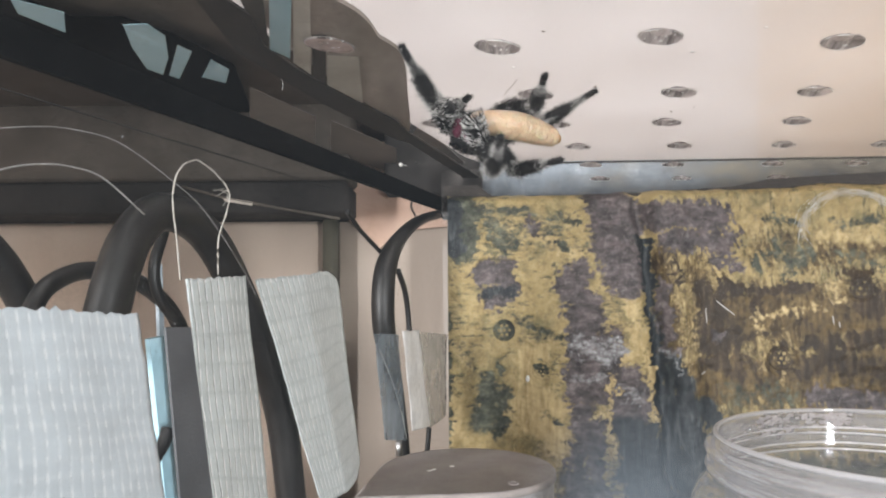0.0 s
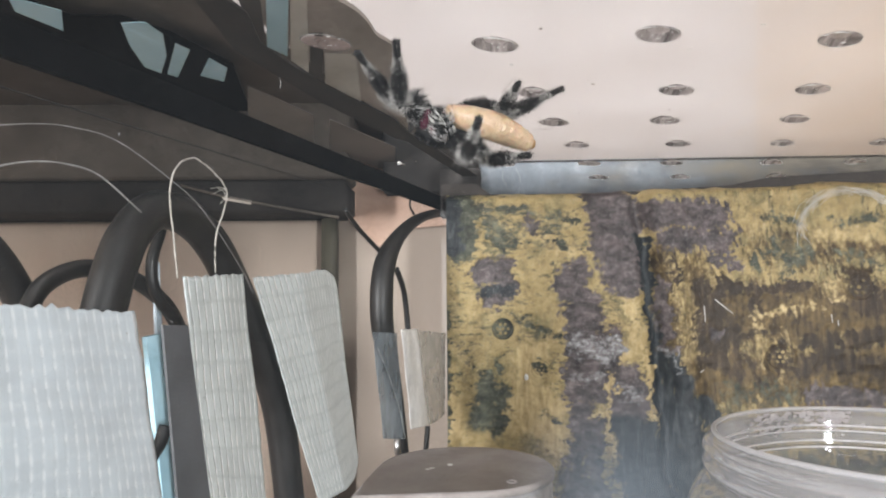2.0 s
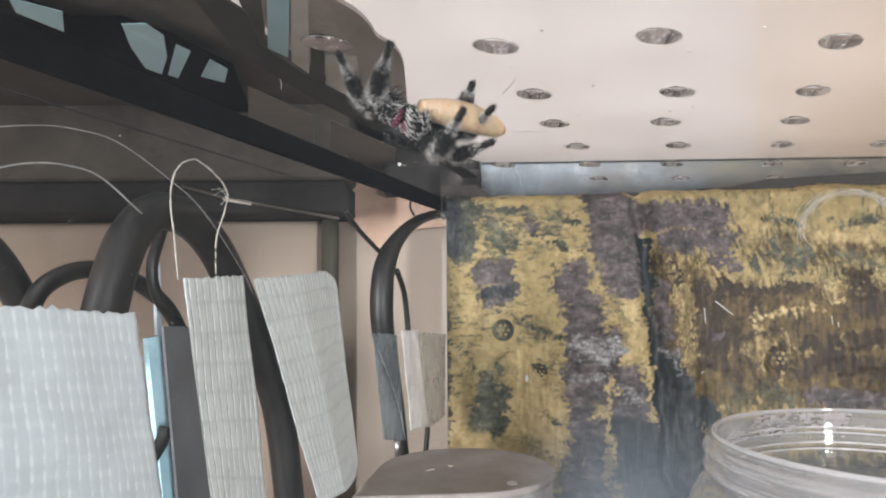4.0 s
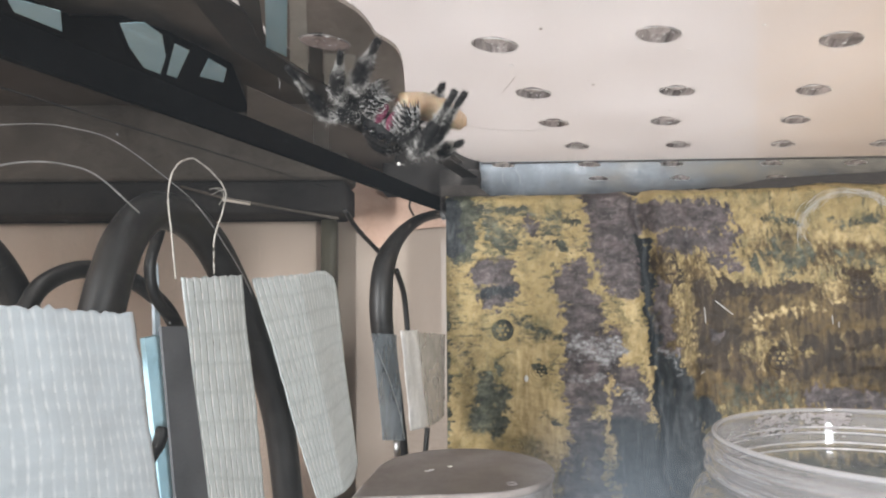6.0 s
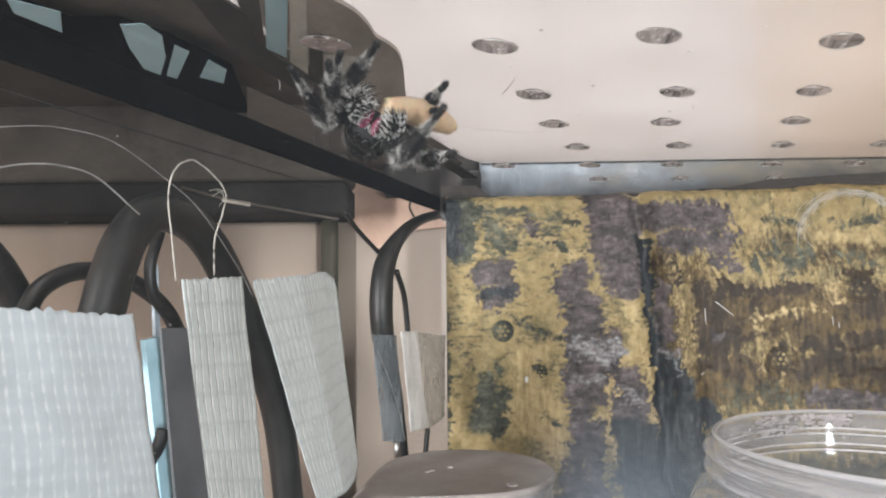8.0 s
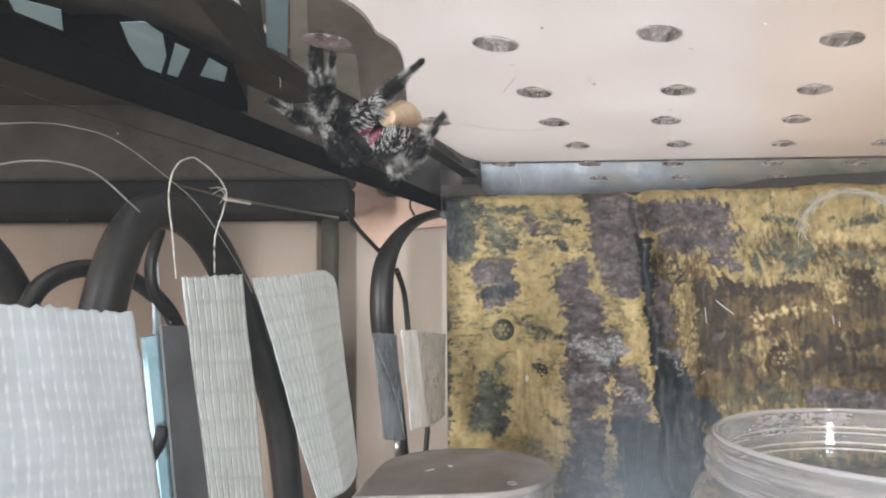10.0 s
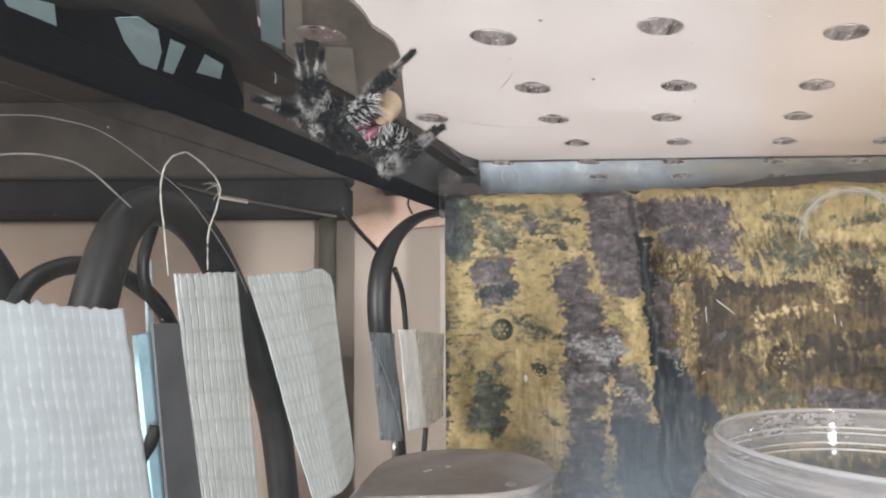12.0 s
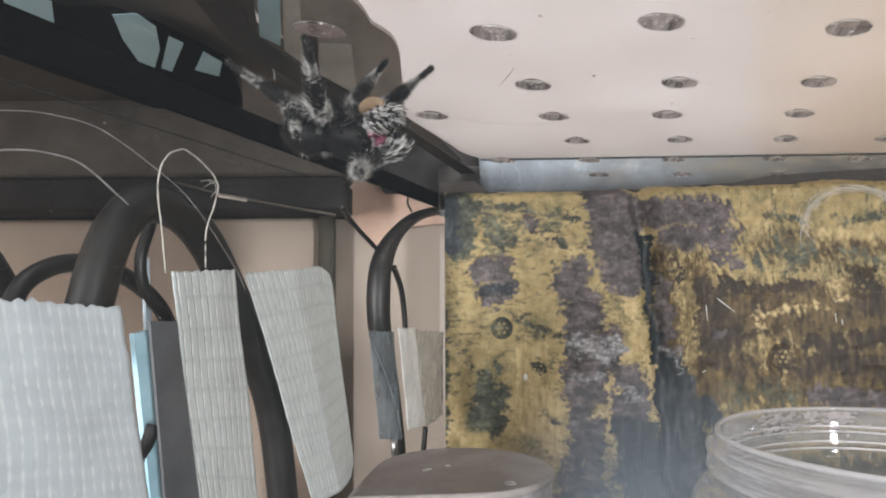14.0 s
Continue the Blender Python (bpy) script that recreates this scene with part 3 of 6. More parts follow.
    sh.prism([(-0.0402, -0.1271, 0.1532), (-0.0373, -0.1270, 0.1532), (-0.0349, -0.1190, 0.1532), (-0.0361, -0.1076, 0.1532), (-0.0337, -0.0968, 0.1532), (-0.0307, -0.0879, 0.1532), (-0.0197, -0.0590, 0.1532), (-0.0175, -0.0478, 0.1532), (0.0052, 0.0300, 0.1532), (0.0041, 0.0464, 0.1532), (-0.0181, -0.0364, 0.1532), (-0.0211, -0.0405, 0.1532), (-0.0331, -0.0743, 0.1532), (-0.0408, -0.1042, 0.1532)], (0, 0, 0.0004))
    part("top_strip", sh, M["brown_strip"], case, "dark brown sealing strip", smooth=False)
    part("corner_block", Shape().box((-0.0105, 0.0195, 0.1395), (0.0030, 0.0225, 0.1560), 0.0009), M["dusk"], case, "dark corner block")
    part("back_seal", Shape().prism([(-0.0100, 0.0122, 0.1440), (0.1160, -0.0122, 0.1440), (0.195, -0.0275, 0.1450), (0.195, -0.0275, 0.1494), (0.1158, -0.0122, 0.1491), (0.0853, -0.0063, 0.1481), (0.0746, -0.0042, 0.1462), (0.0493, 0.0007, 0.1453), (0.0280, 0.0048, 0.1453), (0.0054, 0.0092, 0.1458), (0.0010, 0.0101, 0.1494), (-0.0100, 0.0122, 0.1494)], (0.0004, 0.0016, 0)), M["brown_strip"], case, "dark brown sealing strip", smooth=False)
    return case


def lid_board():
    """White sheet above the drilled top, with a rounded corner."""
    z = 0.158
    c0, c1, c2 = Vector((0.0033, 0.0186, 0.1580)), Vector((-0.0027, 0.0084, 0.1580)), Vector((-0.0068, -0.0042, 0.1580))
    far_l = Vector((-0.0180, -0.0384, 0.1580))
    d = (far_l - c2).normalized()
    near_l = c2 + d * 0.22
    back_r = Vector((0.1314, 0.0121, 0.1580))
    e = (back_r - c0).normalized()
    right = c0 + e * 0.22
    outline = curve([c2, c1, c0], 5)
    outline = [*outline, right, right + d * 0.20, near_l]
    single("lid_sheet", Shape().prism([Vector((p.x, p.y, z)) for p in outline], (0, 0, 0.002)), M["board"], "white translucent sheet lying above the drilled top", "sheet", smooth=False)


def paint_daubs():
    """Brushed patches on the panel, a few of them painted shadow or sheen: kind, half width in mm, strength, and a line
    of points (x, z) along which the brush went.
    """
    out = []

    def daub(kind, wide, amount, *line):
        out.append((kind, 0.00082 * wide, amount, line if len(line) > 1 else (line[0], line[0])))

    daub("moss", 5.1, 1.1, (-0.0041, 0.1429), (-0.0048, 0.1291))
    daub("moss", 2.2, 0.8, (0.0001, 0.1403), (-0.0017, 0.1265))
    daub("moss", 1.4, 0.9, (-0.0087, 0.1085), (-0.0089, 0.0697))
    daub("moss", 1.6, 0.85, (0.0070, 0.1402), (0.0156, 0.1406))
    daub("moss", 1.5, 0.8, (0.0056, 0.1307), (0.0099, 0.1281))
    daub("moss", 1.4, 0.7, (0.0113, 0.1324), (0.0134, 0.1293))
    daub("paint", 2.2, 0.8, (0.0164, 0.1371), (0.0180, 0.1337))
    daub("moss", 1.9, 0.55, (0.0156, 0.1384), (0.0255, 0.1381))
    daub("moss", 1.3, 0.8, (0.0285, 0.1375), (0.0295, 0.1365))
    daub("moss", 1.7, 0.8, (0.0246, 0.1304), (0.0271, 0.1287))
    daub("moss", 1.5, 0.8, (0.0062, 0.0935), (0.0073, 0.0923))
    daub("moss", 1.2, 1.0, (0.0188, 0.0942), (0.0196, 0.0916))
    daub("moss", 1.3, 0.6, (0.0237, 0.1237), (0.0245, 0.1202))
    daub("paint", 3.9, 1.1, (0.0017, 0.1208), (0.0082, 0.1224), (0.0096, 0.1161), (0.0051, 0.1139))
    daub("navy", 2.0, 0.75, (0.0068, 0.1166), (0.0107, 0.1145))
    daub("paint", 5.8, 1.4, (0.0387, 0.1433), (0.0408, 0.1301), (0.0433, 0.1204))
    daub("paint", 4.2, 1.3, (0.0453, 0.1401), (0.0466, 0.1234), (0.0449, 0.1176))
    daub("paint", 4.5, 1.2, (0.0299, 0.1205), (0.0277, 0.1165), (0.0325, 0.1118))
    daub("paint", 5.3, 1.3, (0.0319, 0.1084), (0.0309, 0.0868))
    daub("paint", 4.2, 0.85, (0.0403, 0.1018), (0.0386, 0.0969))
    daub("navy", 5.4, 0.9, (0.0440, 0.0733), (0.0450, 0.0596))
    daub("paint", 3.2, 0.9, (0.0298, 0.0766), (0.0326, 0.0688))
    daub("navy", 1.6, 1.2, (0.0489, 0.1316), (0.0505, 0.1167), (0.0526, 0.1003), (0.0541, 0.0841), (0.0551, 0.0713))
    daub("paint", 1.6, 0.8, (0.0533, 0.1183), (0.0560, 0.0971))
    daub("navy", 3.3, 1.25, (0.0565, 0.0939), (0.0596, 0.0851), (0.0624, 0.0748))
    daub("navy", 3.0, 1.1, (0.0646, 0.0836), (0.0689, 0.0758))
    daub("navy", 8.0, 1.3, (0.0466, 0.0637), (0.0619, 0.0644))
    daub("navy", 9.6, 1.1, (0.0494, 0.0503), (0.0719, 0.0516))
    daub("paint", 4.2, 1.25, (0.0528, 0.1379), (0.0697, 0.1378))
    daub("paint", 3.8, 1.0, (0.0545, 0.1302), (0.0650, 0.1300))
    daub("paint", 3.3, 0.9, (0.0666, 0.1337), (0.0713, 0.1276))
    daub("paint", 3.0, 0.9, (0.0691, 0.1244), (0.0738, 0.1230))
    daub("paint", 2.0, 0.8, (0.0676, 0.1037), (0.0688, 0.1027))
    daub("moss", 9.0, 0.9, (0.0766, 0.0628), (0.1090, 0.0628))
    daub("paint", 4.8, 1.0, (0.0292, 0.0572), (0.0356, 0.0575))
    daub("moss", 4.0, 0.5, (0.0130, 0.0597), (0.0195, 0.0583))
    daub("moss", 5.5, 0.52, (0.0087, 0.1359), (0.0247, 0.1338))
    daub("moss", 3, 0.4, (0.0110, 0.1058), (0.0226, 0.1017))
    daub("paint", 2.6, 1.0, (0.0362, 0.0927), (0.0354, 0.0840))
    daub("paint", 4.0, 1.15, (0.0443, 0.0901), (0.0434, 0.0765))
    daub("moss", 3, 0.45, (-0.0070, 0.1017), (-0.0019, 0.0949))
    # the far half: umber strokes, brown glaze, violet and olive
    daub("umber", 2.7, 1.15, (0.0651, 0.1158), (0.0642, 0.1001))
    daub("umber", 3.0, 1.2, (0.0699, 0.1166), (0.0687, 0.1085), (0.0689, 0.0957))
    daub("umber", 2.0, 1.1, (0.0722, 0.1169), (0.0803, 0.1157), (0.0920, 0.1168))
    daub("umber", 2.2, 0.95, (0.0796, 0.1149), (0.0783, 0.1085))
    daub("umber", 2.2, 0.8, (0.0734, 0.1053), (0.0738, 0.0934))
    daub("umber", 2.2, 0.75, (0.0641, 0.0956), (0.0730, 0.0918))
    daub("umber", 1.8, 0.6, (0.0775, 0.0958), (0.0795, 0.0879))
    daub("umber", 3.6, 0.9, (0.0846, 0.0983), (0.0848, 0.0943))
    daub("umber", 4.3, 0.95, (0.0912, 0.0929), (0.0978, 0.0984), (0.1019, 0.0946))
    daub("umber", 3.6, 0.8, (0.0936, 0.1004), (0.1104, 0.1025))
    daub("umber", 3.9, 0.75, (0.1032, 0.0947), (0.1108, 0.0940))
    daub("umber", 4.8, 1.0, (0.1057, 0.1179), (0.1087, 0.1117))
    daub("umber", 1.6, 0.6, (0.0976, 0.1141), (0.1010, 0.1105))
    daub("umber", 1.6, 0.7, (0.0910, 0.1086), (0.0951, 0.1039))
    daub("umber", 1.8, 0.6, (0.0733, 0.1021), (0.0836, 0.1038))
    daub("umber", 2.2, 0.7, (0.0525, 0.1233), (0.0545, 0.1085))
    daub("umber", 1.4, 0.7, (0.0565, 0.1282), (0.0574, 0.1183))
    daub("umber", 1.8, 0.85, (0.0540, 0.1069), (0.0557, 0.0922))
    daub("brown", 5.4, 1.0, (0.0691, 0.1134), (0.0694, 0.0957))
    daub("brown", 6.1, 0.9, (0.0763, 0.1053), (0.0908, 0.1039))
    daub("brown", 7.2, 0.95, (0.0684, 0.0877), (0.0903, 0.0882))
    daub("brown", 5.4, 0.95, (0.0938, 0.1086), (0.1105, 0.1040))
    daub("brown", 7.2, 1.0, (0.0949, 0.0961), (0.1102, 0.0948))
    daub("brown", 3.9, 0.8, (0.0534, 0.1266), (0.0565, 0.0955))
    daub("brown", 2.5, 0.55, (0.0735, 0.1109), (0.0925, 0.1117))
    daub("brown", 6.1, 0.6, (0.0829, 0.1277), (0.0915, 0.1244))
    daub("brown", 7.2, 0.45, (0.0986, 0.1227), (0.1112, 0.1226))
    daub("paint", 3.9, 0.95, (0.0650, 0.1297), (0.0725, 0.1303))
    daub("paint", 3.9, 0.8, (0.0945, 0.0860), (0.1098, 0.0856))
    daub("moss", 3.6, 0.6, (0.0851, 0.1293), (0.0885, 0.1213), (0.0923, 0.1276))
    daub("moss", 2.5, 0.6, (0.0797, 0.1214), (0.0813, 0.1262))
    daub("moss", 2.2, 0.6, (0.0824, 0.1366), (0.0918, 0.1348))
    daub("moss", 2.2, 0.55, (0.1004, 0.1345), (0.1102, 0.1348))
    daub("moss", 2.5, 0.5, (0.1015, 0.1258), (0.1112, 0.1226))
    daub("moss", 5.4, 0.5, (0.0729, 0.0862), (0.0874, 0.0858))
    daub("moss", 4.7, 0.62, (0.0020, 0.1405), (0.0096, 0.1307))
    daub("moss", 2.9, 0.58, (0.0105, 0.1402), (0.0288, 0.1368))
    daub("moss", 1.8, 0.58, (0.0036, 0.1326), (0.0104, 0.1290))
    daub("moss", 2.2, 0.48, (0.0155, 0.1306), (0.0319, 0.1286))
    daub("moss", 2.2, 0.6, (0.0110, 0.1084), (0.0242, 0.1017))
    daub("navy", 1.8, 0.8, (0.0035, 0.1153), (0.0103, 0.1161))
    daub("brown", 9.0, 0.75, (0.0632, 0.1199), (0.0656, 0.0956))
    daub("navy", 4.5, 1.25, (0.0555, 0.0834), (0.0576, 0.0762), (0.0620, 0.0684))
    daub("navy", 5.0, 1.2, (0.0498, 0.0703), (0.0481, 0.0614))
    # fresh ochre over it; low on the near half it also paints in brighter light
    daub("fresh", 5.4, 0.8, (0.0151, 0.0965), (0.0182, 0.0848))
    daub("fresh", 6.1, 0.85, (0.0132, 0.0814), (0.0246, 0.0701))
    daub("fresh", 2.9, 0.7, (-0.0070, 0.1014), (-0.0018, 0.0946))
    daub("fresh", 2.5, 0.40, (0.0609, 0.1199), (0.0619, 0.0956))
    daub("fresh", 1.8, 0.56, (0.0779, 0.1085), (0.0953, 0.1109))
    daub("fresh", 1.6, 0.48, (0.0793, 0.1054), (0.0804, 0.0943))
    daub("fresh", 1.4, 0.44, (0.0865, 0.1038), (0.0854, 0.0896))
    daub("fresh", 2.5, 0.60, (0.0960, 0.1315), (0.1115, 0.1304))
    daub("fresh", 2.2, 0.56, (0.0847, 0.1422), (0.0800, 0.1310))
    daub("fresh", 1.8, 0.56, (0.0984, 0.1180), (0.1010, 0.1117))
    daub("fresh", 2.9, 0.7, (0.0446, 0.1184), (0.0473, 0.0986))
    daub("fresh", 3.9, 0.7, (0.0205, 0.1322), (0.0287, 0.1270))
    # the near half low down
    daub("moss", 5.1, 0.9, (0.0040, 0.0865), (0.0023, 0.0775))
    daub("moss", 3.7, 0.85, (0.0074, 0.0842), (0.0068, 0.0747))
    daub("moss", 2.0, 0.7, (0.0012, 0.0916), (0.0041, 0.0899))
    daub("moss", 1.7, 0.6, (0.0191, 0.0794), (0.0234, 0.0767))
    daub("moss", 1.2, 0.5, (0.0098, 0.0966), (0.0064, 0.0955))
    daub("moss", 1.0, 0.5, (0.0239, 0.0718), (0.0282, 0.0703))
    daub("fresh", 5.5, 1.0, (0.0175, 0.0843), (0.0229, 0.0811))
    daub("fresh", 4.4, 1.0, (0.0152, 0.0764), (0.0228, 0.0723))
    daub("fresh", 2.4, 0.9, (-0.0073, 0.0832), (-0.0057, 0.0742))
    daub("fresh", 3.2, 0.8, (0.0210, 0.0990), (0.0131, 0.0876))
    daub("paint", 4.9, 1.05, (0.0318, 0.0968), (0.0338, 0.0858))
    daub("paint", 3.7, 0.95, (0.0383, 0.1002), (0.0398, 0.0937))
    daub("paint", 4.1, 0.95, (0.0305, 0.0802), (0.0314, 0.0715))
    daub("paint", 3.7, 0.9, (0.0292, 0.0670), (0.0279, 0.0560))
    daub("paint", 3.2, 0.9, (0.0347, 0.0760), (0.0344, 0.0575))
    # shadow line at the tub's back edge, painted in brown
    daub("brown", 2.9, 0.9, (0.0217, 0.0689), (0.0281, 0.0670))
    daub("brown", 2.7, 0.9, (0.0248, 0.0613), (0.0258, 0.0548))
    daub("paint", 4.9, 1.05, (0.0449, 0.0894), (0.0458, 0.0796))
    daub("navy", 3.7, 0.9, (0.0421, 0.0762), (0.0503, 0.0754))
    daub("fresh", 1.6, 1.05, (0.0435, 0.0970), (0.0402, 0.0904), (0.0398, 0.0816))
    daub("fresh", 1.3, 0.9, (0.0342, 0.0790), (0.0390, 0.0788))
    daub("fresh", 1.2, 0.8, (0.0384, 0.0772), (0.0387, 0.0674))
    daub("fresh", 1.6, 1.1, (0.0500, 0.0971), (0.0516, 0.0873), (0.0525, 0.0776))
    # whitish specks round the stud, and wet sheen painted over the violet
    daub("dust", 4.9, 0.62, (0.0297, 0.1002), (0.0382, 0.0969))
    daub("dust", 3.2, 0.7, (0.0409, 0.1003), (0.0414, 0.0992))
    daub("dust", 2.7, 0.55, (0.0423, 0.0871), (0.0464, 0.0840))
    daub("dust", 2.4, 0.5, (0.0295, 0.0891), (0.0360, 0.0903))
    daub("dust", 2.0, 0.5, (0.0560, 0.0972), (0.0589, 0.0918))
    # thin earthy glaze over the whole far half
    daub("brown", 11.0, 1.05, (0.0720, 0.1085), (0.1161, 0.1086))
    daub("brown", 11.0, 1.05, (0.0670, 0.0908), (0.1155, 0.0918))
    daub("brown", 9.0, 0.62, (0.0814, 0.1278), (0.1168, 0.1256))
    daub("navy", 4.0, 0.95, (-0.0076, 0.1416), (-0.0068, 0.1293))
    return out


# moulded studs: x, z, radius, how mossy
STUDS = ((0.0084, 0.1042, 0.0033, 0.55), (0.0403, 0.1010, 0.0034, 0.0), (0.0723, 0.1240, 0.0038, 0.0), (0.0849, 0.0967, 0.0034, 0.0),
         (0.1056, 0.1162, 0.0038, 0.0), (0.0191, 0.0921, 0.0026, 0.0), (0.0123, 0.0696, 0.0023, 0.0))


def backdrop_panel():
    """Painted resin rock panel inside the back of the case."""
    nx, nz = 520, 400
    x0, x1, z0, z1 = -0.0085, 0.185, 0.001, 0.1455
    xs = np.linspace(x0, x1, nx)
    zs = np.linspace(z0, z1, nz)
    warp = np.zeros((nz, nx, 3))
    for iz in range(nz):
        z = zs[iz]
        for ix in range(nx):
            x = xs[ix]
            q = Vector((x, 0.3, z))
            right = min(1.0, max(0.0, (x - 0.050) / 0.015))
            wx = x + 0.0022 * noise.noise(q * 260) + 0.0014 * noise.noise(q * 800)
            wz = z + 0.0016 * noise.noise(q * 260 + Vector((7, 3, 1))) + 0.0010 * noise.noise(q * 800 + Vector((5, 1, 9)))
            wx += 0.0008 * (1 - right) * noise.noise(Vector((x * 140, 1.0, z * 1100))) + 0.0008 * noise.noise(Vector((x * 900, 2.0, z * 900)))
            wz += 0.0013 * right * noise.noise(Vector(((x + 0.25 * z) * 1000, 3.0, z * 130)))
            stroke = noise.fractal(Vector(((x + 0.25 * right * z) * (400 + 400 * right), 0.0, z * (700 - 460 * right))), 0.7, 2.1, 5)
            warp[iz, ix] = wx, wz, 0.24 * stroke * (0.8 + 0.6 * right) + 0.11 * noise.noise(q * 90)
    wx, wz, stroke = warp[..., 0], warp[..., 1], warp[..., 2]
    cover = {kind: np.zeros((nz, nx)) for kind in ("paint", "moss", "brown", "navy", "umber", "fresh", "dust")}
    for kind, wide, amount, line in paint_daubs():
        for (ax, az), (bx, bz) in zip(line, line[1:]):
            ex, ez = bx - ax, bz - az
            k = np.clip(((wx - ax) * ex + (wz - az) * ez) / max(ex * ex + ez * ez, 1e-12), 0, 1)
            d2 = ((wx - ax - k * ex) ** 2 + (wz - az - k * ez) ** 2) / wide ** 2
            cover[kind] = np.maximum(cover[kind], amount * np.exp(-0.7 * d2))
    for kind in cover:
        near = np.clip(cover[kind] * 2.5, 0.25, 1.0) if kind != "brown" else 1.0
        cover[kind] += stroke * near * (1.0 if kind != "navy" else 0.5)
    deep = np.maximum(np.maximum(cover["paint"], cover["moss"]), cover["navy"])
    verts, layers = [], {kind: cover[kind].ravel().tolist() for kind in cover}
    ridge_x = 0.050
    for iz in range(nz):
        z = zs[iz]
        for ix in range(nx):
            x = xs[ix]
            q = Vector((x, 0.3, z))
            # relief: a leaning panel with a deep seam, hollows and rough stone
            lean = 0.004 - 0.20 * max(0.0, x - 0.012)
            seam = x - (ridge_x + (0.127 - z) * 0.10) + 0.0015 * noise.noise(q * 120)
            cut = 0.0035 * math.exp(-(seam / 0.0022) ** 2) - 0.0025 * math.exp(-((seam - 0.006) / 0.005) ** 2)
            rock = 0.00045 * noise.fractal(q * 130, 0.8, 2.1, 4) + 0.0016 * noise.noise(q * 38)
            skin = 0.00028 * noise.fractal(q * 500, 0.8, 2.1, 3)
            thick = -0.0003 * min(1.0, max(0.0, (deep[iz, ix] - 0.3) * 4))
            edge = min(1.0, (z1 - z) / 0.002) ** 0.5
            wave = 0.0011 * noise.noise(Vector((x * 55, 4.0, 0))) + 0.0005 * noise.noise(Vector((x * 260, 4.0, 0))) if iz == nz - 1 else 0.0
            for sx, sz, r, _ in STUDS:
                d = math.hypot(x - sx, z - sz) / r
                if d < 1.5:
                    hold = min(1.0, (1.5 - d) / 0.4)
                    rock, skin, thick = (v * (1 - hold) for v in (rock, skin, thick))
                    rock += 0.0008 if d < 0.95 else 0.0
            verts.append((x, min(lean + cut + rock + skin - thick + 0.004 * (1 - edge), 0.0125), z + wave))
    n = len(verts)
    faces = [(j * nx + i, j * nx + i + 1, (j + 1) * nx + i + 1, (j + 1) * nx + i) for j in range(nz - 1) for i in range(nx - 1)]
    # the flat back and the rims
    back = [(x, 0.0140, z) for x, _, z in verts[:nx]] + [(x, 0.0140, z) for x, _, z in verts[-nx:]]
    faces += [(i + 1, i, n + i, n + i + 1) for i in range(nx - 1)]
    faces += [(n - nx + i, n - nx + i + 1, n + nx + i + 1, n + nx + i) for i in range(nx - 1)]
    faces += [(n + i, n + nx + i, n + nx + i + 1, n + i + 1) for i in range(nx - 1)]
    m = len(verts) + len(back)
    left = [(x0, 0.0140, float(z)) for z in zs]
    faces += [(j * nx, (j + 1) * nx, m + j + 1, m + j) for j in range(nz - 1)]
    me = bpy.data.meshes.new("backdrop_panel")
    me.from_pydata(verts + back + left, [], faces)
    me.polygons.foreach_set("use_smooth", [True] * len(me.polygons))
    extra = len(back) + len(left)
    for name, values in layers.items():
        at = me.attributes.new(name, "FLOAT", "POINT")
        at.data.foreach_set("value", np.array(values + [1.0] * extra, dtype=np.float32))
    me.materials.append(M["backdrop"])
    panel = tagged(new("backdrop_panel", me), "ochre and grey painted resin rock panel inside the case", "backdrop panel")
    # moulded round studs with dimples
    def face_y(x, z, r):
        near = [verts[j * nx + i][1] for j in range(nz) if abs(zs[j] - z) < 1.2 * r for i in range(nx) if abs(xs[i] - x) < 1.2 * r and math.hypot(xs[i] - x, zs[j] - z) > r]
        return sum(near) / len(near)
    for x, z, r, dark in STUDS:
        y = face_y(x, z, r) - 0.0002
        tilt = -0.20 if x > 0.012 else 0.0
        sh = Shape()
        prof = [(r * 0.72, 0.0002), (r * 0.82, 0.0000), (r * 0.92, -0.0001), (r, 0.0001), (r * 1.04, 0.0020)]
        rings = [[(x + q * math.cos(a), y + h, z + q * math.sin(a)) for a in (2 * math.pi * i / 24 for i in range(24))] for q, h in prof]
        sh.ring_mesh(rings, caps=False)
        sh.v.append((x, y + 0.0002, z))
        sh.f += [(i, (i + 1) % 24, len(sh.v) - 1) for i in range(24)]
        for i in range(7):
            a = 2 * math.pi * i / 6
            k = 0.0 if i == 6 else 0.46 * r
            sh.ball((x + k * math.cos(a), y + 0.0001, z + k * math.sin(a)), (0.15 * r, 0.0003, 0.15 * r), None, 8, 6)
        stud = part("stud", sh, M["backdrop"], panel, "moulded round stud with dimples", smooth=False)
        rows, cols = [], []
        for v in stud.data.vertices:
            v.co.y += tilt * (v.co.x - x)
            rows.append(int(round((v.co.z - z0) / (z1 - z0) * (nz - 1))))
            cols.append(int(round((v.co.x - x0) / (x1 - x0) * (nx - 1))))
        for name in cover:
            at = stud.data.attributes.new(name, "FLOAT", "POINT")
            value = cover[name][rows, cols] + (dark if name == "moss" else 0.0)
            if name not in ("fresh", "dust"):
                value[121:] -= 0.35  # the paint is rubbed off the dimples
            at.data.foreach_set("value", value.astype(np.float32))
    return panel


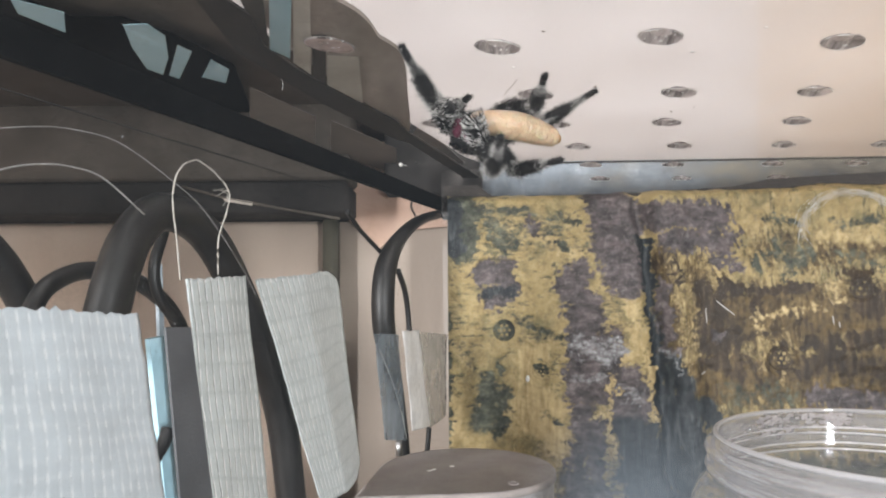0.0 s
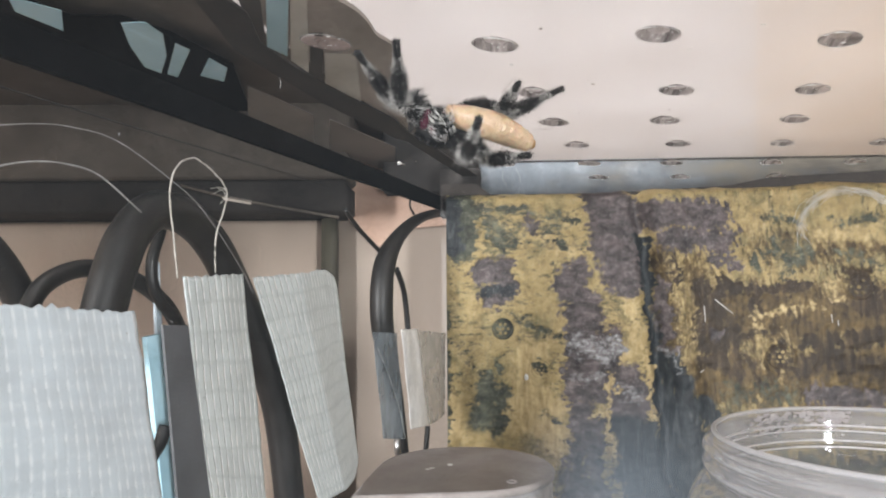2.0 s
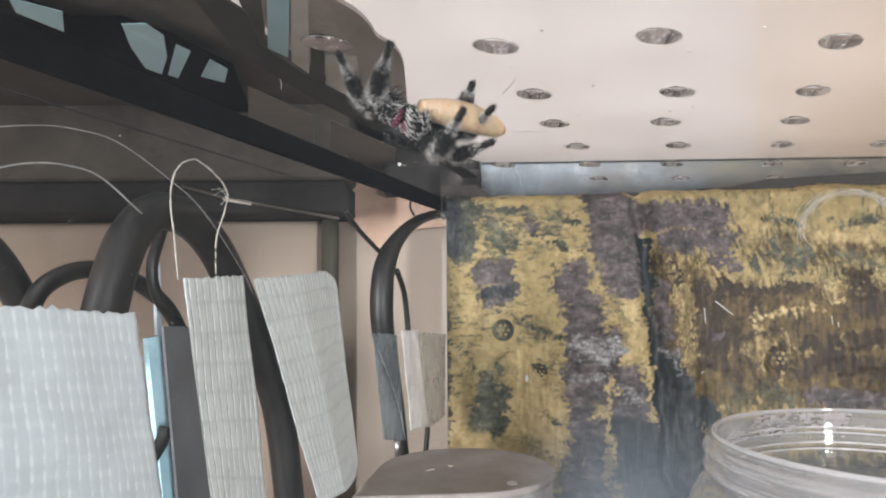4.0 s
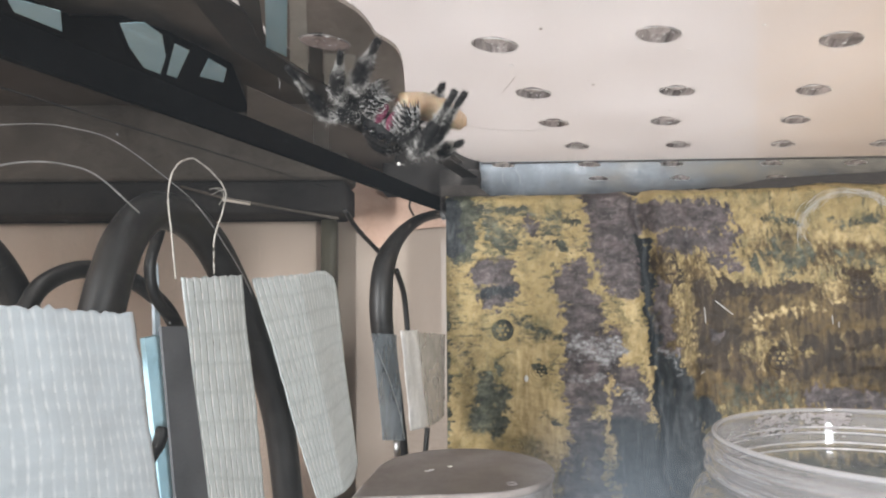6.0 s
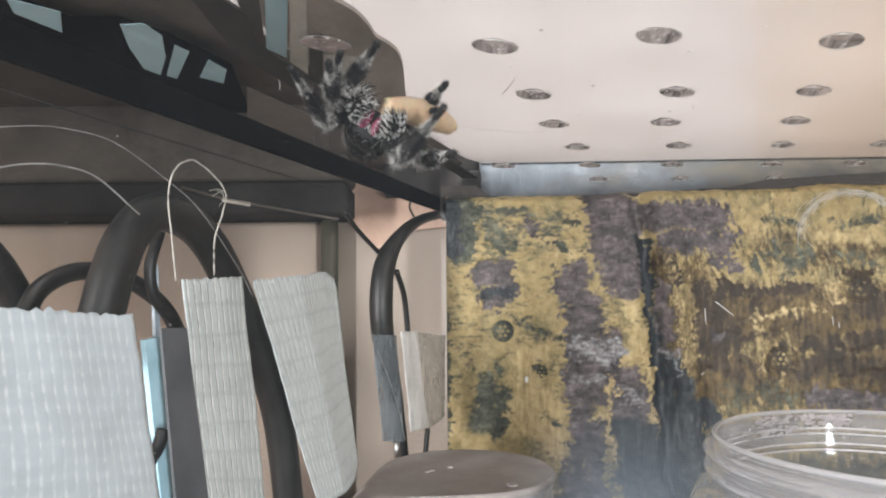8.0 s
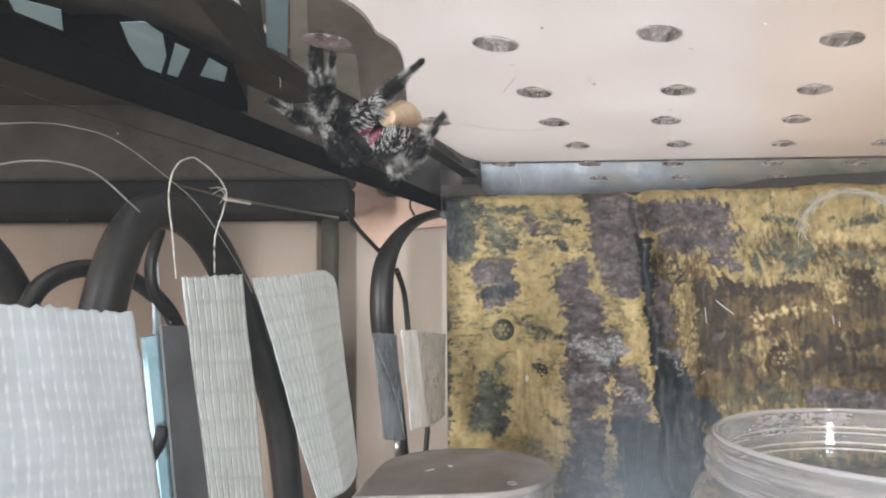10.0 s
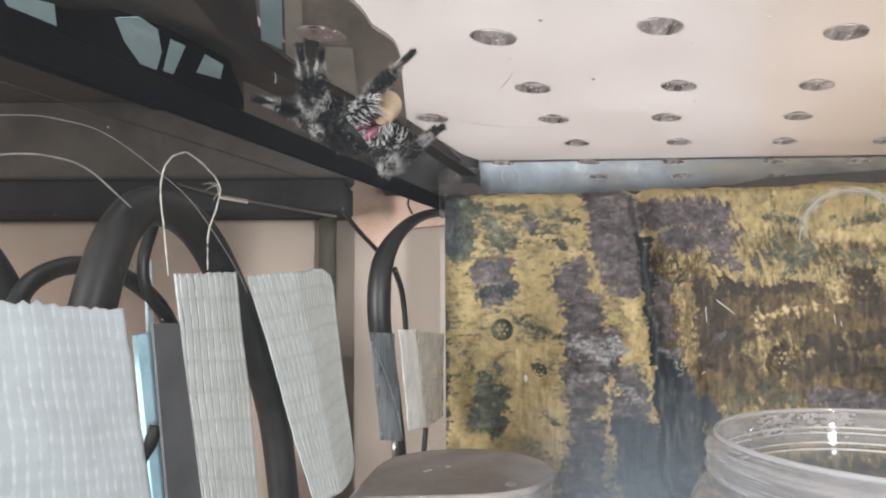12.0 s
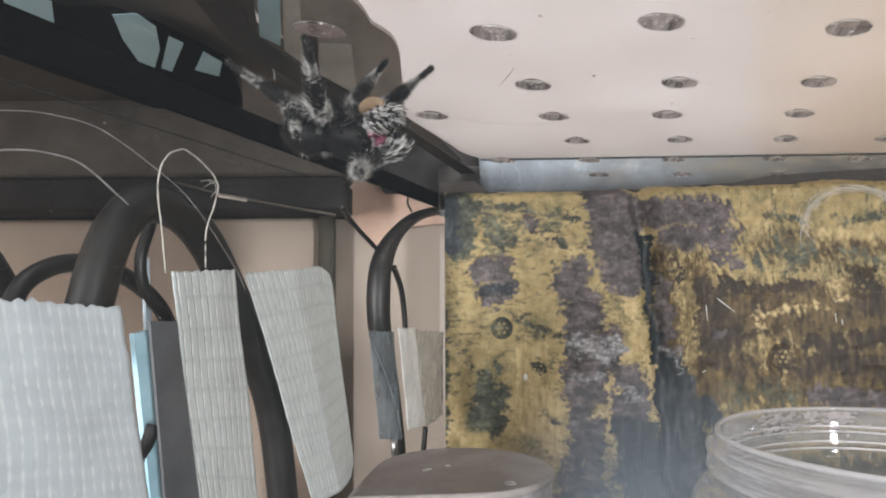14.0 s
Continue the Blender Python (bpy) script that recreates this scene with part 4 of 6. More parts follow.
def back_strip():
    """Blue-grey rounded strip behind the panel's upper edge."""
    sh = Shape()
    rings = []
    for x in np.linspace(0.0035, 0.20, 60):
        ring = []
        for k in range(10):
            a = math.pi * k / 9
            ring.append((x, 0.034 - 0.010 * math.sin(a), 0.1560 + 0.0140 * math.cos(a) + 0.0003 * noise.noise(Vector((x * 90, k, 0)))))
        ring.append((x, 0.040, 0.142))
        ring.append((x, 0.040, 0.170))
        rings.append(ring)
    sh.ring_mesh(rings)
    seam = Shape().tube([(0.0033, 0.0190, 0.15765), (0.1314, 0.0125, 0.15765), (0.2200, 0.0080, 0.15765)], 0.00028, 6)
    single("sealing_cord", seam, M["brown_strip"], "thin dark sealing cord along the white sheet's edge", "cord")
    single("foam_strip", sh, M["steel_blue"], "blue-grey rounded foam strip behind the case", "foam strip")


def dark_shelf_frame():
    """Dark shelf and case parts that stand outside, above and beside the pane."""
    frame_ = thing("dark_cabinet", "dark cabinet with smoked panels beside the case", "cabinet")
    sh = Shape().prism([(-0.1021, -0.1234, 0.1760), (-0.0421, -0.1227, 0.1760), (-0.0190, -0.0242, 0.1760), (0.0145, 0.1867, 0.1760), (-0.0075, 0.3767, 0.1760), (-0.2056, -0.0233, 0.1760)], (0, 0, 0.006))
    part("underside", sh, M["under"], frame_, smooth=False)
    for name, mat, pts, z in (
            ("panel", "smoke_mid", [(-0.0506, -0.0629, 0.1600), (-0.0415, -0.0366, 0.1600), (-0.0483, 0.0001, 0.1600), (-0.0578, -0.0371, 0.1600)], 0),
            ("panel", "smoke_mid", [(-0.0382, -0.0324, 0.1600), (-0.0240, 0.0044, 0.1600), (-0.0277, 0.0562, 0.1600), (-0.0450, 0.0090, 0.1600)], 0),
            ("panel", "smoke_mid", [(-0.0168, -0.0236, 0.1600), (-0.0109, -0.0091, 0.1600), (0.0098, 0.0877, 0.1600), (0.0066, 0.0961, 0.1600), (-0.0195, -0.0086, 0.1600)], 0),
            ("panel", "smoke_mid", [(-0.0189, 0.0267, 0.1600), (-0.0109, 0.0596, 0.1600), (-0.0112, 0.1043, 0.1600), (-0.0229, 0.0676, 0.1600)], 0),
            ("rail", "black", [(-0.1159, -0.0908, 0.1735), (-0.0921, -0.0817, 0.1735), (-0.0856, -0.0679, 0.1735), (-0.0757, -0.0677, 0.1735), (-0.0692, -0.0589, 0.1735), (-0.0620, -0.0366, 0.1735), (-0.0710, 0.0134, 0.1735), (-0.0079, 0.2153, 0.1735), (-0.0035, 0.3143, 0.1735), (-0.0892, 0.0455, 0.1735), (-0.1283, -0.0766, 0.1735)], 0),
            ("plate", "teal", [(-0.0908, -0.0811, 0.1720), (-0.0844, -0.0740, 0.1720), (-0.0900, -0.0630, 0.1720), (-0.0938, -0.0736, 0.1720)], 0),
            ("plate", "teal", [(-0.0758, -0.0672, 0.1720), (-0.0706, -0.0678, 0.1720), (-0.0697, -0.0606, 0.1720), (-0.0745, -0.0465, 0.1720), (-0.0812, -0.0330, 0.1720), (-0.0832, -0.0381, 0.1720), (-0.0800, -0.0536, 0.1720)], 0),
            ("plate", "teal", [(-0.0692, -0.0549, 0.1720), (-0.0675, -0.0504, 0.1720), (-0.0783, -0.0295, 0.1720), (-0.0798, -0.0325, 0.1720)], 0),
            ("plate", "teal", [(-0.0650, -0.0447, 0.1720), (-0.0631, -0.0368, 0.1720), (-0.0675, -0.0253, 0.1720), (-0.0719, -0.0309, 0.1720)], 0),
    ):
        part(name, Shape().prism(pts, (0, 0, 0.0001)), M[mat], frame_, smooth=False)
    part("post", Shape().box((-0.030, 0.030, 0.1492), (0.0030, 0.0395, 0.190), 0.001), M["dusk"], frame_)


def dark_block():
    block = thing("dark_table", "dark brown table edge with one olive leg outside the case", "table")
    x1, LEG = -0.0402, -0.0512
    part("apron", Shape().box((-0.248, 0.012, 0.1520), (x1, 0.060, 0.1950), 0.0012), M["charcoal"], block)
    part("ledge", Shape().tube([(-0.0923, 0.0112, 0.1497), (-0.0782, 0.0112, 0.1458), (-0.0424, 0.0112, 0.1391)], 0.0005, 6), M["charcoal"], block)
    part("label", Shape().prism([(-0.0795, 0.0108, 0.1463), (-0.0699, 0.0108, 0.1446), (-0.0702, 0.0108, 0.1434), (-0.0788, 0.0108, 0.1449)], (0, 0.0004, 0)), M["wall"], block, "small pale label")
    part("lower_rail", Shape().box((-0.248, 0.0135, 0.1412), (x1 - 0.0004, 0.056, 0.1517), 0.0010), M["dusk"], block, "darker lower rail")
    part("leg", Shape().box((LEG, 0.0300, -0.006), (LEG + 0.0050, 0.0362, 0.1410), 0.0006), M["olive"], block, "olive square leg")
    single("beige_box", Shape().box((-0.24, 0.0366, -0.006), (-0.0497, 0.0600, 0.1409), 0.0015), M["beige"], "beige box under the dark table", "box")
    # added board: repeats the beige one further forward, out of its shadow
    single("near_beige_copy", Shape().prism([(x, 0.0400, z) for x, z in ((-0.0480, -0.006), (-0.0040, -0.006), (-0.0040, 0.1500), (-0.0400, 0.1500), (-0.0400, 0.1408), (-0.0480, 0.1408))], (0, 0.0040, 0)), M["cream"], "added nearer copy of the beige board, behind the hose", "board", smooth=False)
    # added piece: only the warm shade on the beige board, cut to its outline
    sh = Shape().prism([(-0.0440, 0.0375, 0.1591), (-0.0064, 0.0375, 0.1468), (-0.0085, 0.0375, 0.1388), (-0.0264, 0.0375, 0.1373), (-0.0328, 0.0375, 0.1305), (-0.0440, 0.0375, 0.1420)], (0, 0.0015, 0))
    single("warm_shade_board", sh, M["warm_shade"], "added reddish piece for the warm shade on the beige board", "board", smooth=False)


def black_case():
    """Rounded black plastic housing that lies on the drilled top beside the sheet."""
    case = thing("black_housing", "dark brown rounded plastic housing lying on the drilled top", "housing")
    z = 0.1536
    outline = [(-0.0326, -0.1276, 0.1536), (-0.0342, -0.1219, 0.1536), (-0.0347, -0.1182, 0.1536), (-0.0323, -0.1034, 0.1536), (-0.0280, -0.0851, 0.1536), (-0.0218, -0.0620, 0.1536), (-0.0180, -0.0378, 0.1536)]
    edge = ((-0.0168, -0.0567), (-0.0161, -0.0806), (-0.0157, -0.0931), (-0.0157, -0.0985), (-0.0161, -0.1030), (-0.0168, -0.1053), (-0.0179, -0.1077), (-0.0188, -0.1096), (-0.0192, -0.1127),
            (-0.0196, -0.1150), (-0.0203, -0.1177), (-0.0212, -0.1198), (-0.0226, -0.1223), (-0.0245, -0.1250), (-0.0262, -0.1276))
    outline += curve([(x, y, z) for x, y in edge], 4)
    part("shell", Shape().prism(outline, (0, 0, 0.0006)), M["shell"], case, smooth=False)
    for name, mat, pts in (
            ("window", "teal", [(-0.0310, -0.1248, 0.1534), (-0.0282, -0.1247, 0.1534), (-0.0336, -0.1010, 0.1534), (-0.0357, -0.1055, 0.1534)]),
            ("panel", "smoke", [(-0.0280, -0.1247, 0.1534), (-0.0259, -0.1247, 0.1534), (-0.0319, -0.0925, 0.1534), (-0.0335, -0.0991, 0.1534)]),
            ("panel", "smoke", [(-0.0275, -0.1023, 0.1534), (-0.0227, -0.1016, 0.1534), (-0.0258, -0.0676, 0.1534), (-0.0309, -0.0822, 0.1534)]),
            ("rib", "smoke_dark", [(-0.0353, -0.1193, 0.1534), (-0.0345, -0.1280, 0.1534), (-0.0311, -0.1280, 0.1534), (-0.0359, -0.1050, 0.1534), (-0.0370, -0.0985, 0.1534), (-0.0368, -0.1088, 0.1534)]),
            ("rib", "smoke_dark", [(-0.0282, -0.1111, 0.1534), (-0.0262, -0.1111, 0.1534), (-0.0315, -0.0803, 0.1534), (-0.0328, -0.0859, 0.1534)]),
    ):
        part(name, Shape().prism(pts, (0, 0, 0.00003)), M[mat], case, smooth=False)


# ---- things on the side pane ----
def cloth_tape(name, label, corners, material, torn=0.0006, bulge=0.0008, folds=0, n=36, m=46, bend=0.0):
    """A strip of cloth tape between four corners (upper near, upper far, lower far, lower near), with a ragged upper edge."""
    a, b, c, d = [Vector(p) for p in corners]
    w, h = (b - a).length, (d - a).length
    sh = Shape()
    for side in (0, 1):
        for j in range(m + 1):
            v = j / m
            for i in range(n + 1):
                u = i / n
                p = (a * (1 - u) + b * u) * (1 - v) + (d * (1 - u) + c * u) * v
                if bend and u > 0.72:
                    dip = bend * (1 - math.sqrt(max(0.0, 1 - ((u - 0.72) / 0.28) ** 2)))
                    p = p.lerp(((a * (1 - u) + b * u) + (d * (1 - u) + c * u)) / 2, dip * abs(2 * v - 1))
                rag = torn * (noise.noise(Vector((u * w * 900, a.x * 500, 3))) + 0.7 * noise.noise(Vector((u * w * 2600, a.y * 900, 8)))) * max(0.0, 1 - v * 12)
                p = p + Vector((0, 0, rag))
                side_rag = 0.00025 * noise.noise(Vector((v * h * 500, b.y * 300, 5)))
                p = p + SIDE * side_rag * (abs(2 * u - 1) ** 4) * (1 if u > 0.5 else -1)
                wave = bulge * (math.sin(math.pi * u) * (0.6 + 0.4 * math.sin(3 * v + a.y * 90)) + 0.5 * noise.noise(Vector((u * 2.2, v * 2.6, a.y * 300))))
                if folds:
                    wave += 0.0016 * max(0.0, 1 - abs(u - 0.42) / 0.5)
                p = p - OUT * (wave + (0.00012 if side else 0.0))
                sh.uv[len(sh.v)] = (u * w + 0.0008, v * h + 0.0010)
                sh.v.append(tuple(p))
    k = (n + 1) * (m + 1)
    for j in range(m):
        for i in range(n):
            q = j * (n + 1) + i
            sh.f.append((k + q, k + q + 1, k + q + n + 2, k + q + n + 1))
            sh.f.append((q, q + n + 1, q + n + 2, q + 1))
    rim = [i for i in range(n + 1)] + [j * (n + 1) + n for j in range(1, m + 1)] + [m * (n + 1) + i for i in range(n - 1, -1, -1)] + [j * (n + 1) for j in range(m - 1, 0, -1)]
    for x, y in zip(rim, rim[1:] + rim[:1]):
        sh.f.append((x, y, k + y, k + x))
    return single(name, sh, material, label, "tape", "tape pieces on the side pane")


def side_things():
    o = -0.0006
    cloth_tape("cloth_tape", "large pale grey cloth tape with a torn upper edge",
               [(-0.0564, -0.1481, 0.1159), (-0.0483, -0.1210, 0.1141), (-0.0466, -0.1153, 0.0874), (-0.0562, -0.1474, 0.0948)], M["tape_white"], 0.0006, 0.0012)
    cloth_tape("cloth_tape", "upright grey cloth tape piece over a string loop",
               [(-0.0457, -0.1124, 0.1185), (-0.0413, -0.0976, 0.1192), (-0.0390, -0.0901, 0.0796), (-0.0436, -0.1055, 0.0844)], M["tape"], 0.0003, 0.0009)
    cloth_tape("cloth_tape", "wide folded grey cloth tape piece holding a black cable",
               [(-0.0406, -0.0952, 0.1185), (-0.0317, -0.0658, 0.1211), (-0.0281, -0.0536, 0.0767), (-0.0338, -0.0727, 0.0756)], M["tape"], 0.0004, 0.0006, folds=1, bend=0.16)
    cloth_tape("cloth_tape", "narrow crinkled white tape piece beside the hose",
               [(-0.0204, -0.0300, 0.1062), (-0.0167, -0.0177, 0.1057), (-0.0141, -0.0091, 0.0783), (-0.0182, -0.0228, 0.0797)], M["tape_crinkled"], 0.0003, 0.0007, n=16)
    cloth_tape("tape_film", "dull translucent beige tape at the back corner",
               [(-0.0165, -0.0170, 0.1051), (-0.0090, 0.0078, 0.1028), (-0.0095, 0.0062, 0.0785), (-0.0139, -0.0085, 0.0778)], M["film_beige"], 0.0002, 0.0004, n=16)
    cloth_tape("tape_film", "grey translucent tape creased over the black hose",
               [(-0.0258, -0.0481, 0.1068), (-0.0212, -0.0327, 0.1055), (-0.0196, -0.0274, 0.0781), (-0.0240, -0.0422, 0.0814)], M["film_clear"], 0.0002, 0.0006, n=16)
    crease = curve([on_side(-0.0470, 0.1030, -0.0016), on_side(-0.0400, 0.0950, -0.0018), on_side(-0.0330, 0.0860, -0.0016), on_side(-0.0290, 0.0790, -0.0014)], 5)
    single("tape_crease", Shape().tube(crease, 0.00012, 6), M["film"], "pale crease ridge on the grey tape", "tape crease")
    sh = Shape().prism([(-0.0469, -0.1163, 0.1121), (-0.0454, -0.1112, 0.1118), (-0.0436, -0.1055, 0.0844), (-0.0458, -0.1126, 0.0866)], -OUT * 0.0004)
    single("slate_strip", sh, M["slate"], "dark grey adhesive strip on the side pane", "strip", smooth=False)
    sh = Shape().prism([(-0.0500, -0.1132, 0.1103), (-0.0490, -0.1101, 0.1106), (-0.0479, -0.1062, 0.0858), (-0.0489, -0.1095, 0.0876)], OUT * 0.0008)
    single("teal_card", sh, M["teal"], "narrow pale teal card behind the tape", "card", smooth=False)
    sh = Shape().prism([(-0.0557, -0.0969, 0.1214), (-0.0554, -0.0959, 0.1212), (-0.055, -0.0947, 0.1052), (-0.0554, -0.096, 0.1054)], OUT * 0.0006)
    single("pale_card", sh, M["teal_pale"], "narrow pale blue card edge behind the cables", "card", smooth=False)
    # cables outside the pane
    def cable(name, pts, r, label, mat="rubber", flat=1.0, n=14):
        return single(name, Shape().tube(curve(pts, 8), r, n, flat, tuple(OUT)), M[mat], label, "cable")
    cable("cable", [(-0.0547, -0.1191, 0.1076), (-0.0541, -0.1171, 0.1141), (-0.0536, -0.1154, 0.1193), (-0.0528, -0.1128, 0.1245), (-0.0514, -0.1079, 0.1283), (-0.0493, -0.1011, 0.1280), (-0.0474, -0.0948, 0.1244), (-0.0457, -0.0889, 0.1180), (-0.0432, -0.0808, 0.1067), (-0.0410, -0.0734, 0.0920), (-0.0395, -0.0683, 0.0701)], 0.0029, "thick black cable looping behind the tape")
    cable("cable", [(-0.0684, -0.1214, 0.1236), (-0.0672, -0.1174, 0.1194), (-0.0661, -0.1138, 0.1133), (-0.0653, -0.1109, 0.1037)], 0.0022, "black cable hanging beside the case")
    cable("cable", [(-0.0637, -0.1191, 0.1127), (-0.0628, -0.1159, 0.1175), (-0.0608, -0.1094, 0.1199), (-0.0582, -0.1007, 0.1188), (-0.0555, -0.0916, 0.1135), (-0.0537, -0.0856, 0.1041)], 0.0013, "thin black cable bent in a low arch")
    cable("cable", [(-0.0538, -0.0994, 0.1264), (-0.0544, -0.1014, 0.1206), (-0.0540, -0.1000, 0.1157), (-0.0525, -0.0949, 0.1113)], 0.0009, "thin black cable hanging behind the loop")
    cable("cable", [(-0.0480, -0.1113, 0.0978), (-0.0483, -0.1124, 0.0957), (-0.0488, -0.1141, 0.0940), (-0.0491, -0.1151, 0.0907)], 0.0009, "thin black cable behind the pale tape")
    bore = [0.0014, 0.0016, 0.0021, 0.0030, 0.0032, 0.0031, 0.0024, 0.0019, 0.0018, 0.0018]
    bore = [bore[i // 8] + (bore[min(i // 8 + 1, 9)] - bore[i // 8]) * (i % 8) / 8 for i in range(73)]
    cable("hose", [(-0.0080, 0.0384, 0.1439), (-0.0165, 0.0102, 0.1387), (-0.0221, -0.0088, 0.1317), (-0.0252, -0.0189, 0.1236), (-0.0260, -0.0217, 0.1149), (-0.0257, -0.0205, 0.1050), (-0.0240, -0.0149, 0.0939), (-0.0225, -0.0099, 0.0822), (-0.0215, -0.0065, 0.0705), (-0.0212, -0.0056, 0.0623)], bore, "bent black hose with a soft sheen")
    cable("cable", [(-0.0225, -0.0140, 0.1221), (-0.0209, -0.0088, 0.1163), (-0.0201, -0.0061, 0.1090), (-0.0196, -0.0043, 0.0991), (-0.0186, -0.0010, 0.0830)], 0.0008, "thin black cable beside the hose")
    cable("cable", [(-0.0146, 0.0088, 0.0743), (-0.0152, 0.0066, 0.0675)], 0.0008, "short thin black cable under the tape")
    cable("wire", [(-0.0334, -0.0379, 0.1361), (-0.0311, -0.0303, 0.1321), (-0.0270, -0.0167, 0.1270)], 0.0006, "thin black wire crossing to the hose")
    cable("wire", [(-0.0186, -0.0087, 0.1426), (-0.0189, -0.0097, 0.1402), (-0.0179, -0.0064, 0.1381)], 0.0003, "short thin black wire")
    sh = Shape().tube([(-0.0221, -0.0199, 0.0765), (-0.0220, -0.0195, 0.0726)], 0.0009, 12)
    single("metal_plug", sh, M["metal"], "small nickel plug at the hose end", "plug")
    # string loop hanging over the upright tape
    loop = curve([(-0.0454, -0.1145, 0.1184), (-0.0456, -0.1155, 0.1239), (-0.0459, -0.1163, 0.1295), (-0.0456, -0.1153, 0.1331), (-0.0446, -0.1121, 0.1353), (-0.0434, -0.1081, 0.1345), (-0.0422, -0.1039, 0.1320), (-0.0423, -0.1044, 0.1288), (-0.0429, -0.1063, 0.1245), (-0.0429, -0.1063, 0.1192)], 8)
    loop = [p + Vector((0, 0.00012 * noise.noise(p * 900), 0.00015 * noise.noise(p * 1100))) for p in loop]
    single("string_loop", Shape().tube(loop, [0.00012 + 0.00004 * noise.noise(p * 2500) for p in loop], 8), M["string"], "thin beige string loop taped to the side pane", "string")
    wire = curve([(-0.0558, -0.1426, 0.1327), (-0.0535, -0.1351, 0.1348), (-0.0520, -0.1299, 0.1356), (-0.0499, -0.1231, 0.1354), (-0.0471, -0.1138, 0.1322), (-0.0449, -0.1064, 0.1286), (-0.0421, -0.0970, 0.1206), (-0.0409, -0.0929, 0.1160)], 8)
    single("filament", Shape().tube(wire, 0.00007, 6), M["glint"], "fine bent clear filament in front of the cables", "filament")
    # light arc reflected in the side pane, modelled as a thin pale tube
    arc = curve([(-0.0387, -0.0901, 0.1547), (-0.0382, -0.0882, 0.1544), (-0.0379, -0.0873, 0.1535), (-0.0379, -0.0875, 0.1522)], 5)
    single("scratch", Shape().tube(arc, 0.00007, 6), M["glint"], "short curved pale line imitating a reflection in the side pane", "scratch")
    fray = Shape()
    for a, b in (((-0.0434, -0.1074, 0.1316), (-0.0426, -0.1047, 0.1317)), ((-0.0421, -0.1031, 0.1314), (-0.0429, -0.1058, 0.1321)), ((-0.0423, -0.1039, 0.1306), (-0.0427, -0.105, 0.1296)), ((-0.0432, -0.1066, 0.1309), (-0.0422, -0.1034, 0.1321)), ((-0.0426, -0.1047, 0.1317), (-0.0423, -0.1039, 0.1306))):
        fray.tube(curve([a, (Vector(a) + Vector(b)) / 2 + Vector((0, 0.0004, 0.0003)), b], 4), 0.00005, 5)
    single("frayed_threads", fray, M["string"], "frayed beige threads tangled on the string loop", "thread")
    hoop = curve([(-0.0560, -0.1435, 0.1273), (-0.0547, -0.1389, 0.1295), (-0.0535, -0.1350, 0.1307), (-0.0522, -0.1306, 0.1312), (-0.0507, -0.1257, 0.1306), (-0.0486, -0.1188, 0.1269)], 8)
    single("filament", Shape().tube(hoop, 0.00012, 6), M["glint"], "fine shiny bent filament beside the cables", "filament")


